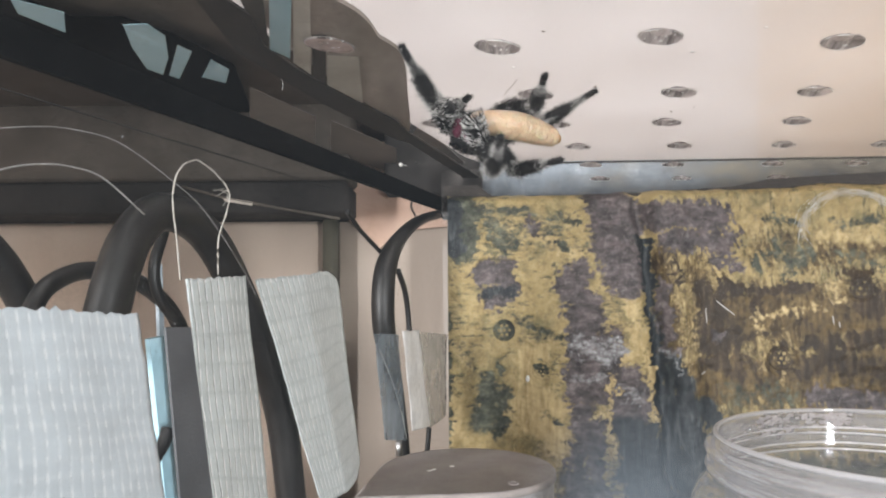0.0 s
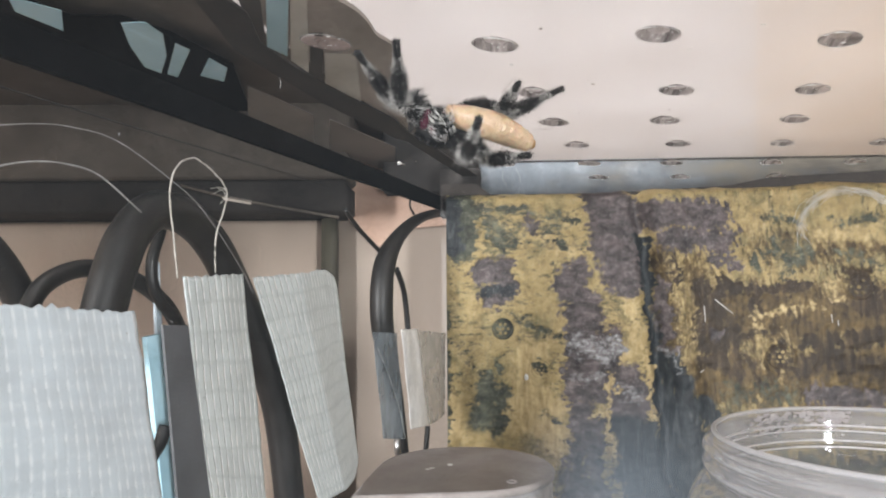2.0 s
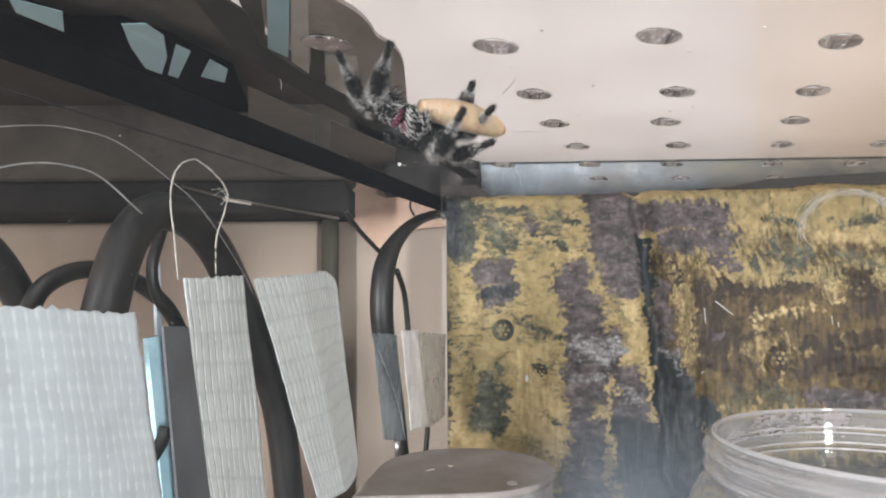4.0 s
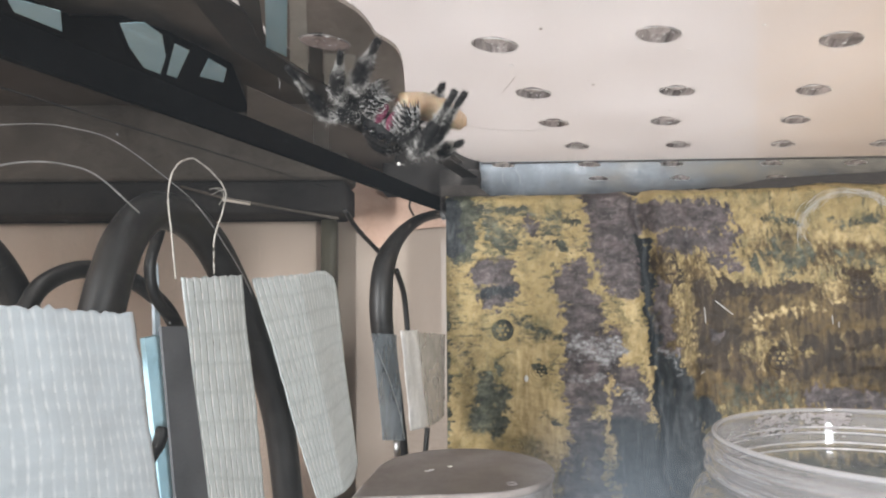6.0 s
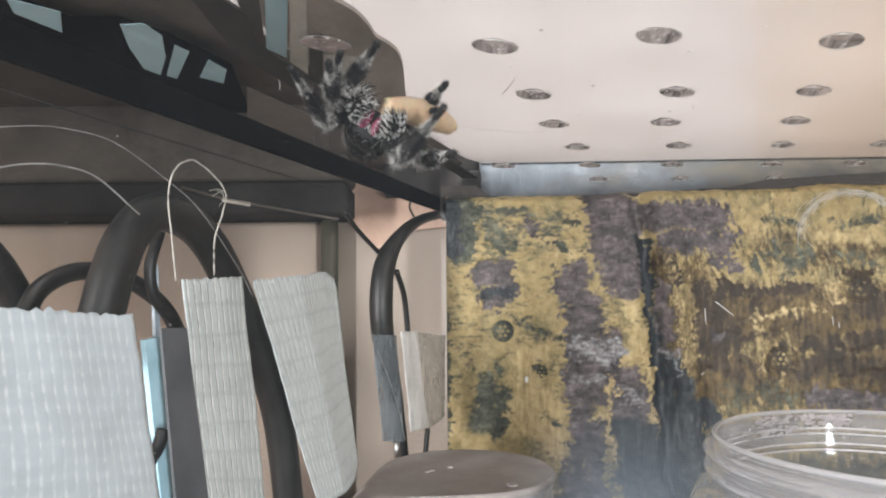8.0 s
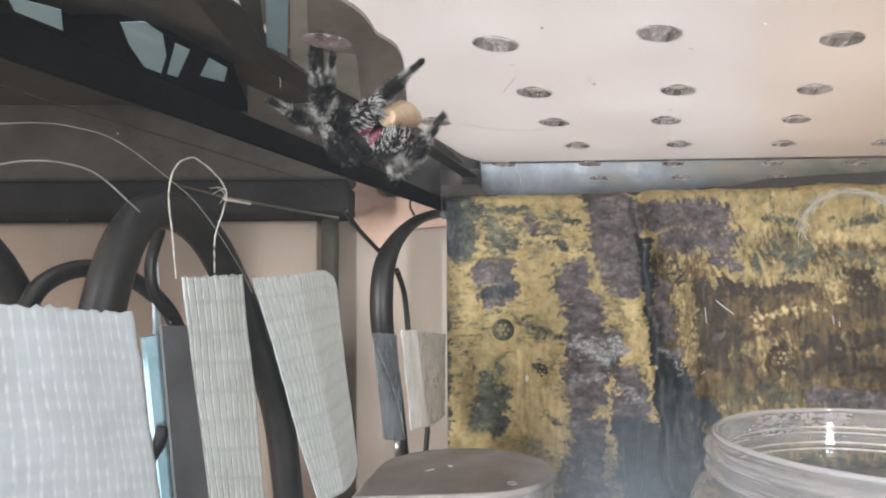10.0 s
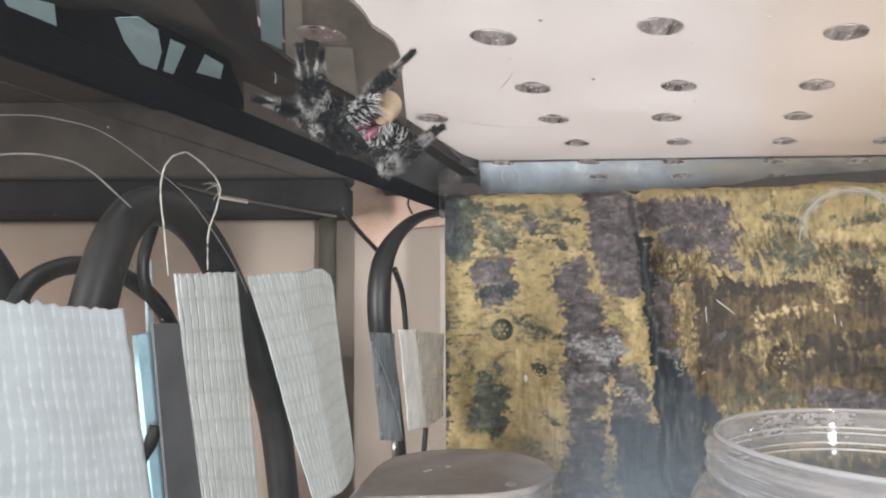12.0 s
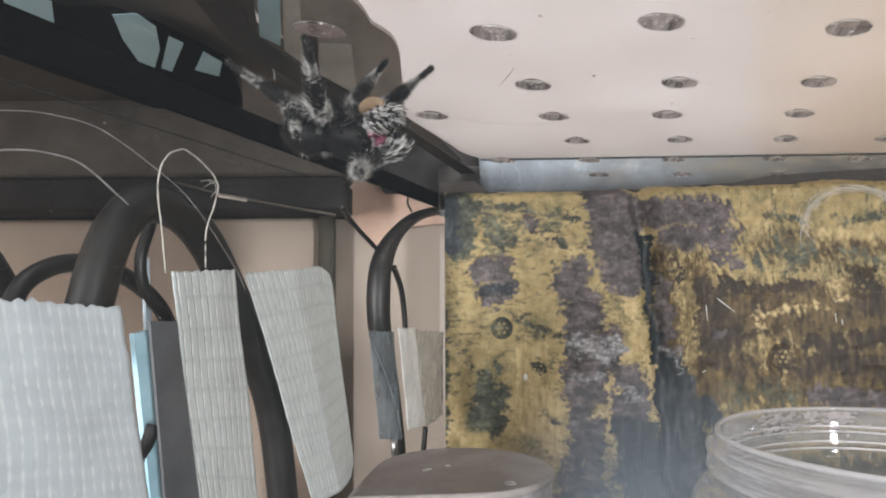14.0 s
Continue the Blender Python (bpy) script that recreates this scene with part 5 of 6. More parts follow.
# ---- things on the floor of the case ----
def floor_things():
    single("substrate", Shape().prism([on_side(-0.19, 0.0003), Vector((0.199, -0.19, 0.0003)), Vector((0.199, 0.0, 0.0003)), on_side(0.0, 0.0003)], (0, 0, 0.012)), M["soil"], "dark brown peat on the floor of the case", "substrate", kind="stuff", smooth=False)
    tub = thing("grey_tub", "grey rubber-lidded round tub standing in the corner", "tub")
    c = (-0.0045, -0.0425, 0.0)
    # round tub whose lid runs out in a flat spout to the side pane
    pts = [(c[0] + 0.0207 * math.cos(a), c[1] + 0.0207 * math.sin(a)) for a in (2 * math.pi * i / 72 for i in range(72))]
    pts += [(-0.0285, -0.0655), (-0.0245, -0.0450), (-0.0178, -0.0330)]

    def hull(pts):
        def half(run):
            out = []
            for p in run:
                while len(out) > 1 and (out[-1][0] - out[-2][0]) * (p[1] - out[-2][1]) <= (out[-1][1] - out[-2][1]) * (p[0] - out[-2][0]):
                    out.pop()
                out.append(p)
            return out[:-1]
        run = sorted(pts)
        return half(run) + half(run[::-1])

    rim = hull(pts)
    mid = Vector((sum(p[0] for p in rim) / len(rim), sum(p[1] for p in rim) / len(rim), 0))

    def ring(k, z):
        return [mid + (Vector((p[0], p[1], 0)) - mid) * k + Vector((0, 0, z)) for p in rim]

    part("body", Shape().ring_mesh([ring(0.93, 0.0123), ring(0.965, 0.0728)]), M["tub"], tub, "pale grey mottled tub wall")
    part("lid", Shape().ring_mesh([ring(0.97, 0.0730), ring(0.995, 0.0733), ring(1.0, 0.0740), ring(0.995, 0.0746), ring(0.975, 0.0749), ring(0.95, 0.0747)]), M["lid"], tub, "dull grey flat lid with small flecks")
    for p in ((-0.0133, -0.0455, 0.0751), (-0.0081, -0.0415, 0.0751), (-0.0123, -0.0445, 0.0751)):
        single("fleck", Shape().ball(p, (0.0007, 0.0003, 0.00015), None, 8, 6), M["chalk"], "tiny white fleck on the tub lid", "fleck", "flecks")
    p = Vector((0.0051, -0.0560, 0.0749))
    single("ring_fleck", Shape().lathe(p, [(0.0009, 0.0), (0.0010, 0.0002), (0.0012, 0.0002), (0.0013, 0.0)], 20), M["residue"], "tiny pale ring on the tub lid", "fleck", "flecks")
    jar = thing("plastic_jar", "open clear plastic screw jar without a lid", "jar")
    c, z = (0.0613, -0.1015, 0.0), 0.0931
    outer = [(0.0, 0.0125), (0.0312, 0.0125), (0.0323, 0.0140), (0.0323, z - 0.0150), (0.0322, z - 0.0125), (0.0317, z - 0.0103), (0.0307, z - 0.0084), (0.0292, z - 0.0073), (0.0285, z - 0.0068)]
    inner = [(0.0272, z - 0.0070), (0.0274, z - 0.0084), (0.0290, z - 0.0096), (0.0303, z - 0.0112), (0.0309, z - 0.0135), (0.0309, 0.0150), (0.0, 0.0140)]
    part("body", Shape().lathe(c, outer + inner, 96), M["jar"], jar)
    # neck with two rounded screw threads
    prof = [(0.0272, z - 0.0066), (0.0283, z - 0.0066)]
    for low in (0.0064, 0.0036):
        prof += [(0.0283 + 0.0013 * math.sin(math.pi * i / 8) ** 0.7, z - low + 0.0026 * i / 8) for i in range(9)]
    prof += [(0.0282, z - 0.0006), (0.0280, z), (0.0274, z + 0.0001), (0.0271, z - 0.0004), (0.0272, z - 0.0066)]
    part("neck", Shape().lathe(c, prof, 96), M["neck"], jar, "frosty screw neck")
    for r, dz, w in ((0.0270, -0.0030, 0.00020), (0.0270, -0.0040, 0.00016), (0.0270, -0.0058, 0.00018), (0.0270, -0.0070, 0.00020)):
        arc = [(c[0] + r * math.cos(a), c[1] + r * math.sin(a), z + dz + 0.00008 * math.sin(5 * a)) for a in (radians(4 * i - 14) for i in range(53))]
        part("thread_ridge", Shape().tube(arc, w, 8), M["ridge"], jar, "bright moulded ridge of the jar neck")
    for low in (0.0051, 0.0023):
        turn = [(c[0] + 0.0284 * math.cos(a), c[1] + 0.0284 * math.sin(a), z - low) for a in (radians(4 * i) for i in range(91))]
        part("screw_thread", Shape().tube(turn, 0.00115, 12), M["thread"], jar, "milky rounded screw thread")
    ring_ = [(c[0] + 0.0277 * math.cos(a), c[1] + 0.0277 * math.sin(a), z + 0.0001) for a in (radians(4 * i) for i in range(91))]
    part("lip", Shape().tube(ring_, 0.00040, 10), M["lip"], jar, "rounded frosty lip of the jar")
    sh = Shape()
    for k in range(150):
        a = radians(random.choice((random.gauss(92, 7), random.gauss(82, 4), random.gauss(110, 5))))
        zz = z - 0.0004 - abs(random.gauss(0, 0.0016))
        sh.ball((c[0] + 0.0269 * math.cos(a), c[1] + 0.0269 * math.sin(a), zz), (random.uniform(0.0002, 0.0011), 0.00003, random.uniform(0.0001, 0.0004)), Matrix.Rotation(a + math.pi / 2, 3, "Z"), 7, 5, 0.7)
    part("residue", sh, M["residue"], jar, "whitish dried residue on the inner wall")


def small_marks():
    """Flecks, scratches, silk and modelled glints on the sheets."""
    def fleck(p, rx, ry, mat, label, turn=0.0):
        single("fleck", Shape().ball(p, (0.5 * rx, 0.5 * ry, 0.00008), Matrix.Rotation(radians(turn), 3, "Z"), 8, 6, 0.5), M[mat], label, "fleck", "flecks")
    for p, rx, ry, turn in (((0.0035, -0.1217, 0.1498), 0.0006, 0.0004, 20), ((0.0154, -0.0967, 0.1498), 0.0007, 0.0008, 0), ((0.0138, -0.1135, 0.1498), 0.0002, 0.0003, 0),
                            ((0.0200, -0.0865, 0.1498), 0.0004, 0.0004, 30), ((0.0142, -0.0990, 0.1498), 0.0003, 0.0004, 0), ((0.0168, -0.0772, 0.1498), 0.0004, 0.0005, 40),
                            ((0.0361, -0.0912, 0.1498), 0.0003, 0.0004, 0), ((0.0365, -0.0829, 0.1498), 0.0005, 0.0004, 0), ((0.0327, -0.0626, 0.1498), 0.0006, 0.0003, 20),
                            ((0.0333, -0.0797, 0.1498), 0.0007, 0.0002, 30), ((0.0380, -0.0496, 0.1498), 0.0003, 0.0004, 0), ((0.0230, -0.0959, 0.1498), 0.0002, 0.0003, 0),
                            ((0.0634, -0.0798, 0.1498), 0.0003, 0.0004, 0), ((0.0454, -0.0992, 0.1498), 0.0002, 0.0003, 0), ((0.0287, -0.0369, 0.1498), 0.0003, 0.0005, 0),
                            ((0.0068, -0.0876, 0.1498), 0.0002, 0.0003, 0)):
        fleck(p, rx, ry, "fleck", "tiny dark dropping on the drilled top", turn)
    for p in ((0.0316, -0.1225, 0.1498), (0.0254, -0.1133, 0.1498), (0.0011, -0.1070, 0.1498)):
        fleck(p, 0.0008, 0.0004, "chalk", "tiny white fleck on the drilled top", 8)
    sh = Shape().tube(curve([(0.0022, -0.1011, 0.1498), (0.0018, -0.0974, 0.1498), (0.0013, -0.0948, 0.1498), (0.0009, -0.0920, 0.1498)], 4), 0.00005, 5)
    single("scratch", sh, M["fleck"], "fine scratch on the drilled top", "scratch")
    sh = Shape().tube(curve([(-0.0063, -0.0708, 0.1497), (-0.0004, -0.0661, 0.1497), (0.0081, -0.0638, 0.1497), (0.0145, -0.0647, 0.1497)], 4), 0.000025, 5)
    single("silk_thread", sh, M["fleck"], "single silk thread under the drilled top", "silk")
    # small glints, modelled as short pale strokes
    for a, b in (((0.057, -0.03, 0.1116), (0.0572, -0.03, 0.1077)), ((0.0893, -0.03, 0.1093), (0.0895, -0.03, 0.1071)), ((0.0909, -0.03, 0.1078), (0.091, -0.03, 0.1064)), ((0.0556, -0.03, 0.0948), (0.0565, -0.03, 0.0955))):
        single("silk_thread", Shape().tube([a, b], 0.00009, 5), M["web"], "tiny bright stroke imitating a glint before the panel", "silk")
    sh = Shape().tube([(0.0594, -0.0310, 0.1133), (0.0638, -0.0310, 0.1098)], 0.00012, 5)
    single("silk_thread", sh, M["web"], "short bright silk thread before the panel", "silk")
    for pts in ([(0.0107, 0.0232, 0.1556), (0.0105, 0.0232, 0.1529), (0.0118, 0.0232, 0.1506)], [(0.0147, 0.0232, 0.1563), (0.0161, 0.0232, 0.1540), (0.0163, 0.0232, 0.1510)]):
        single("silk_thread", Shape().tube(curve(pts, 4), 0.00010, 5), M["film"], "faint grey silk thread before the foam strip", "silk")
    sh = Shape().ball((-0.0205, -0.0318, 0.1486), (0.0005, 0.0005, 0.0005), None, 8, 6, 0.3)
    sh.tube([(-0.0205, -0.0318, 0.1486), (-0.0192, -0.0273, 0.1491)], 0.00008, 5)
    single("fleck", sh, M["chalk"], "tiny white speck on the side pane", "fleck", "flecks")
    sh = Shape().ball((0.0151, 0.0020, 0.0899), (0.0006, 0.0004, 0.0010), None, 10, 8)
    single("fleck", sh, M["chalk"], "white droplet on the painted panel", "fleck", "flecks")
    # dust on the side pane
    rng = random.Random(3)
    sh = Shape()
    for k in range(70):
        y, z = rng.uniform(-0.150, 0.0), rng.uniform(0.098, 0.146)
        r = 0.00005 + 0.00008 * rng.random() ** 3
        sh.ball(on_side(y, z, -0.0002), (r, r, r * rng.uniform(0.6, 1.6)), None, 6, 4)
    single("dust", sh, M["film"], "tiny pale dust specks on the side pane", "dust", kind="stuff")
    # silk mat in the upper corner of the panel
    sh = Shape()
    for k in range(110):
        a = radians(random.uniform(5, 175))
        c = Vector((0.0985, -0.0240, 0.1319))
        r0, r1 = random.gauss(0.0138, 0.0009), random.gauss(0.0138, 0.0009)
        b = a + random.uniform(0.25, 0.7)
        pts = [c + Vector((q[1] * math.cos(q[0]) * 0.95, random.gauss(0, 0.0006), q[1] * math.sin(q[0]) * 0.72)) for q in ((a, r0), ((a + b) / 2, (r0 + r1) / 2 + 0.0004), (b, r1))]
        sh.tube(curve(pts, 5), 0.00003, 4)
    tagged(single("silk_mat", sh, M["web"], "arched mat of white silk on the panel", "silk"), kind="stuff")


# ---- spider and larva ----
def furry_tube(length, radii, seed, dense=260, hair=0.0010, bands=()):
    """A leg piece along +z from the origin with its bristles; returns skin, dark hair and white hair."""
    rng = random.Random(seed)
    skin, dark, white = Shape(), Shape(), Shape()
    n = len(radii)
    skin.tube([(0, 0, length * i / (n - 1)) for i in range(n)], radii, 12, 1.0, (0, 1, 0))
    for k in range(dense):
        u = rng.random()
        i = min(int(u * (n - 1)), n - 2)
        r = radii[i] + (radii[i + 1] - radii[i]) * (u * (n - 1) - i)
        a = rng.uniform(0, 2 * math.pi)
        d = Vector((math.cos(a), math.sin(a), 0))
        root = d * r * 0.9 + Vector((0, 0, length * u))
        share = max([w for b0, b1, w in bands if b0 < u < b1], default=0.03)
        goal = white if rng.random() < share else dark
        size = min(1.0, 0.12 + 0.88 * r / 0.0010)
        reach = hair * size * rng.uniform(0.25, 1.0) * (1.25 if goal is white else 0.9)
        if rng.random() < 0.06:
            reach *= 1.7
        side = Vector((-d.y, d.x, 0)) * rng.uniform(-0.5, 0.5)
        tip = root + (d + side) * reach * 0.75 + Vector((0, 0, reach * rng.uniform(0.2, 1.0)))
        goal.hair(root, tip, 0.000030 if goal is white else 0.000032)
    # tufts that round off both ends
    for k in range(dense // 14):
        top = k % 3
        r, z, up = (radii[-1], length, 1.0) if top else (radii[0], 0.0, -1.0)
        a, b = rng.uniform(0, 2 * math.pi), math.asin(rng.random() ** 0.5)
        d = Vector((math.cos(a) * math.sin(b), math.sin(a) * math.sin(b), up * math.cos(b)))
        root = Vector((0, 0, z)) + Vector((d.x, d.y, d.z * 0.7)) * r * 0.9
        share = max([w for b0, b1, w in bands if b0 <= (1.0 if top else 0.0) <= b1], default=0.03)
        (white if rng.random() < share else dark).hair(root, root + d * hair * 0.6 * rng.uniform(0.4, 1.0) + Vector((rng.uniform(-1, 1), rng.uniform(-1, 1), 0)) * 0.0002, 0.000034)
    skin.ball((0, 0, length), (radii[-1], radii[-1], radii[-1] * 0.7), None, 12, 6)
    return skin, dark, white


def cushion(centre, radii, blunt, n=32, m=20):
    """A rounded box-like body: a ball whose sides are flattened."""
    rings = []
    for i in range(1, m):
        a = math.pi * i / m
        ring = []
        for j in range(n):
            b = 2 * math.pi * j / n
            u = (math.sin(a) * math.cos(b), math.sin(a) * math.sin(b), math.cos(a))
            k = sum(abs(c) ** (2 / blunt) for c in u) ** (-blunt / 2)
            ring.append(Vector([c + q * k * r for c, q, r in zip(centre, u, radii)]))
        rings.append(ring)
    return Shape().ring_mesh(rings)


def spider():
    body = thing("jumping_spider", "black white-banded jumping spider clinging under the drilled top", "spider")
    mm = 0.001
    rng = random.Random(5)

    def tufts(goal, centre, radii, count, length, keep, r=0.00004, lean=(0, 0, 0)):
        made = 0
        while made < count:
            u = Vector((rng.gauss(0, 1), rng.gauss(0, 1), rng.gauss(0, 1))).normalized()
            if not keep(u):
                continue
            root = Vector((centre[0] + u.x * radii[0], centre[1] + u.y * radii[1], centre[2] + u.z * radii[2]))
            w = (u + Vector(lean) + 0.5 * Vector((rng.uniform(-1, 1), rng.uniform(-1, 1), rng.uniform(-1, 1)))).normalized()
            goal.hair(root, root + w * length * rng.uniform(0.4, 1.0), r)
            made += 1

    head_c, head_r = (-3.3 * mm, 0, 1.6 * mm), (3.5 * mm, 3.1 * mm, 2.3 * mm)
    part("carapace", cushion(head_c, head_r, 0.78), M["fur"], body)
    # the abdomen swings on the waist, which is its origin
    rear_c, rear_r = (-4.2 * mm, 0, 0.0), (4.6 * mm, 3.3 * mm, 3.0 * mm)
    rear = part("abdomen", Shape().ball(rear_c, rear_r, None, 28, 18, 0.06), M["fur"], body)
    dark, white = Shape(), Shape()
    tufts(dark, rear_c, rear_r, 2600, 1.1 * mm, lambda u: True)
    tufts(white, rear_c, rear_r, 500, 1.1 * mm, lambda u: abs(u.y) > 0.45 and (abs(u.x - 0.6) < 0.07 or abs(u.x + 0.1) < 0.05))
    part("abdomen_hair", dark, M["hair_black"], rear, "short black hair")
    part("abdomen_band", white, M["hair_white"], rear, "bands of white hair")
    dark = Shape()
    tufts(dark, head_c, head_r, 1800, 0.8 * mm, lambda u: u.x < 0.75)
    part("body_hair", dark, M["hair_black"], body, "short black body hair")
    white = Shape()
    tufts(white, (-0.9 * mm, 0, 1.3 * mm), (1.3 * mm, 2.7 * mm, 0.7 * mm), 420, 1.0 * mm, lambda u: u.x > 0.25 and u.z < 0.3, 0.00004, (0.2, 0, -0.7))
    tufts(white, head_c, head_r, 150, 0.7 * mm, lambda u: abs(u.z + 0.25) < 0.12 and abs(u.y) > 0.5)
    part("white_hair", white, M["hair_white"], body, "tufts of white hair")
    for y, z, x, r in ((0.76, 2.85, -0.10, 0.66), (-0.76, 2.85, -0.10, 0.66), (1.95, 2.95, -0.55, 0.38), (-1.95, 2.95, -0.55, 0.38), (2.35, 3.2, -3.0, 0.30), (-2.35, 3.2, -3.0, 0.30)):
        part("eye", Shape().ball((x * mm, y * mm, z * mm), (r * mm, r * mm, r * mm), None, 18, 12), M["eye"], body, "glossy black eye")
    for s in (1, -1):
        jaw = Shape().ball((0.45 * mm, s * 1.02 * mm, -0.1 * mm), (1.0 * mm, 0.88 * mm, 1.75 * mm), Matrix.Rotation(radians(-18), 3, "Y"), 18, 14, 0.06)
        part("jaw", jaw, M["fang"], body, "iridescent pink jaw")
        # bushy feeler with pale stripes
        line = curve([(-0.4 * mm, s * 2.1 * mm, 0.2 * mm), (1.2 * mm, s * 2.9 * mm, -0.3 * mm), (2.4 * mm, s * 3.0 * mm, -1.4 * mm), (2.9 * mm, s * 2.4 * mm, -2.8 * mm)], 6)
        fat = [0.65 * mm + 0.35 * mm * math.sin(math.pi * min(1.0, i / (len(line) - 1) * 0.9 + 0.1)) for i in range(len(line))]
        feeler = part("feeler", Shape().tube(line, fat, 12), M["fur"], body)
        w, k_ = Shape(), Shape()
        for row in range(620):
            t = rng.random()
            i = min(int(t * (len(line) - 1)), len(line) - 2)
            c = line[i].lerp(line[i + 1], t * (len(line) - 1) - i)
            ahead = (line[i + 1] - line[i]).normalized()
            a1 = ahead.cross(Vector((0, 1, 0))).normalized()
            a2 = ahead.cross(a1)
            q = rng.uniform(0, 2 * math.pi)
            out = a1 * math.cos(q) + a2 * math.sin(q)
            pale = (t * 7.0 + 0.08 * math.sin(q)) % 1.0 < 0.42
            far = (1.2 + 0.9 * rng.random()) * mm
            sweep = ahead * 0.55 + Vector((0.25, -s * 0.55, -0.25))
            p0 = c + out * fat[i] * 0.9
            p1 = p0 + (out * 0.8 + sweep * 0.35).normalized() * far * 0.5
            p2 = p1 + (out * 0.25 + sweep).normalized() * far * 0.55
            (w if pale else k_).tube([p0, p1, p2], [0.00005, 0.00005, 0.000015], 4)
        part("dark_feeler_hair", k_, M["hair_black"], feeler)
        part("feeler_hair", w, M["hair_pale"], feeler, "curved stripes of white feeler hair")
    return body, rear


UPPER, LOWER = 0.0078, 0.0108
UPPER_RADII = (0.00085, 0.00105, 0.00112, 0.00105, 0.00098, 0.00088)
LOWER_RADII = (0.00088, 0.00095, 0.00088, 0.00090, 0.00080, 0.00060, 0.00042, 0.00038, 0.00036, 0.00034)
UPPER_BANDS = ((0.30, 0.42, 0.18), (0.78, 1.0, 0.65))
LOWER_BANDS = ((0.0, 0.12, 0.60), (0.12, 0.22, 0.15), (0.52, 0.62, 0.40), (0.62, 0.80, 0.65))


def leg_pieces(body, seed, thick):
    made = []
    for name, length, radii, bands, seed_, hair in (("upper_leg", UPPER, UPPER_RADII, UPPER_BANDS, seed, 0.0013), ("lower_leg", LOWER, LOWER_RADII, LOWER_BANDS, seed + 50, 0.0012)):
        skin, dark, white = furry_tube(length, [r * thick for r in radii], seed_, 2400, hair, bands)
        piece = part(name, skin, M["fur"], body)
        part("leg_hair", dark, M["hair_black"], piece)
        part("leg_band", white, M["hair_white"], piece, "band of white leg hair")
        made.append(piece)
    pad = Shape().ball((0, 0, LOWER * 0.96), (0.00046, 0.00046, 0.00095), None, 12, 8, 0.2)
    part("foot_pad", pad, M["hair_black"], made[1], "black brush of the foot")
    return made


def larva():
    body = thing("waxworm", "cream coloured plump larva held in the spider's jaws", "larva")
    sh = Shape()
    rings = []
    L = 0.0146
    for i in range(131):
        u = i / 130
        env = (0.60 + 0.42 * math.sin(math.pi * 0.5 * min(1.0, u / 0.55)) ** 0.8) * (1 - 0.42 * max(0.0, (u - 0.55) / 0.45) ** 1.6) * min(1.0, ((1.0 - u) / 0.06 + 0.2)) ** 0.5
        seg = 1 + 0.026 * (abs(math.sin(math.pi * u * 12)) ** 0.6 - 0.6) * (0.35 + 0.9 * u)
        r = 0.00225 * env * seg
        ring = []
        for k in range(40):
            a = 2 * math.pi * k / 40
            q = r * (1 + 0.03 * noise.noise(Vector((math.cos(a) * 2, math.sin(a) * 2, u * 18))) + 0.045 * noise.noise(Vector((math.cos(a) * 5, math.sin(a) * 5, u * 70))))
            bow = 0.0006 * math.sin(math.pi * u)
            ring.append((L * u, q * math.cos(a), q * 0.95 * math.sin(a) + bow))
        rings.append(ring)
    sh.ring_mesh(rings)
    part("skin", sh, M["larva"], body)
    part("tail", Shape().ball((L * 0.995, 0, 0), (0.0005, 0.0009, 0.0008), None, 16, 10, 0.25), M["larva_head"], body, "brownish tail end")
    return body


def basis(at, forward, up):
    """The pose with x along forward and z near up."""
    f = Vector(forward).normalized()
    u = Vector(up)
    u = (u - f * u.dot(f)).normalized()
    s = u.cross(f)
    m = Matrix((f, s, u)).transposed().to_4x4()
    m.translation = Vector(at)
    return m


def aim(a, b):
    """The pose at a with z towards b."""
    d = (Vector(b) - Vector(a)).normalized()
    return Matrix.Translation(Vector(a)) @ d.to_track_quat("Z", "Y").to_matrix().to_4x4()


def between(rows, t):
    """The value at t on the line between two rows."""
    for (t0, *a), (t1, *b) in zip(rows, rows[1:]):
        if t0 <= t <= t1:
            k = (t - t0) / (t1 - t0)
            return Vector([p + (q - p) * k for p, q in zip(a, b)])
    return Vector(rows[-1][1:])


setting()
acrylic_case()
lid_board()
back_strip()
dark_shelf_frame()
dark_block()
black_case()
side_things()
floor_things()
small_marks()
SPIDER, ABDOMEN = spider()
LARVA = larva()
backdrop_panel()


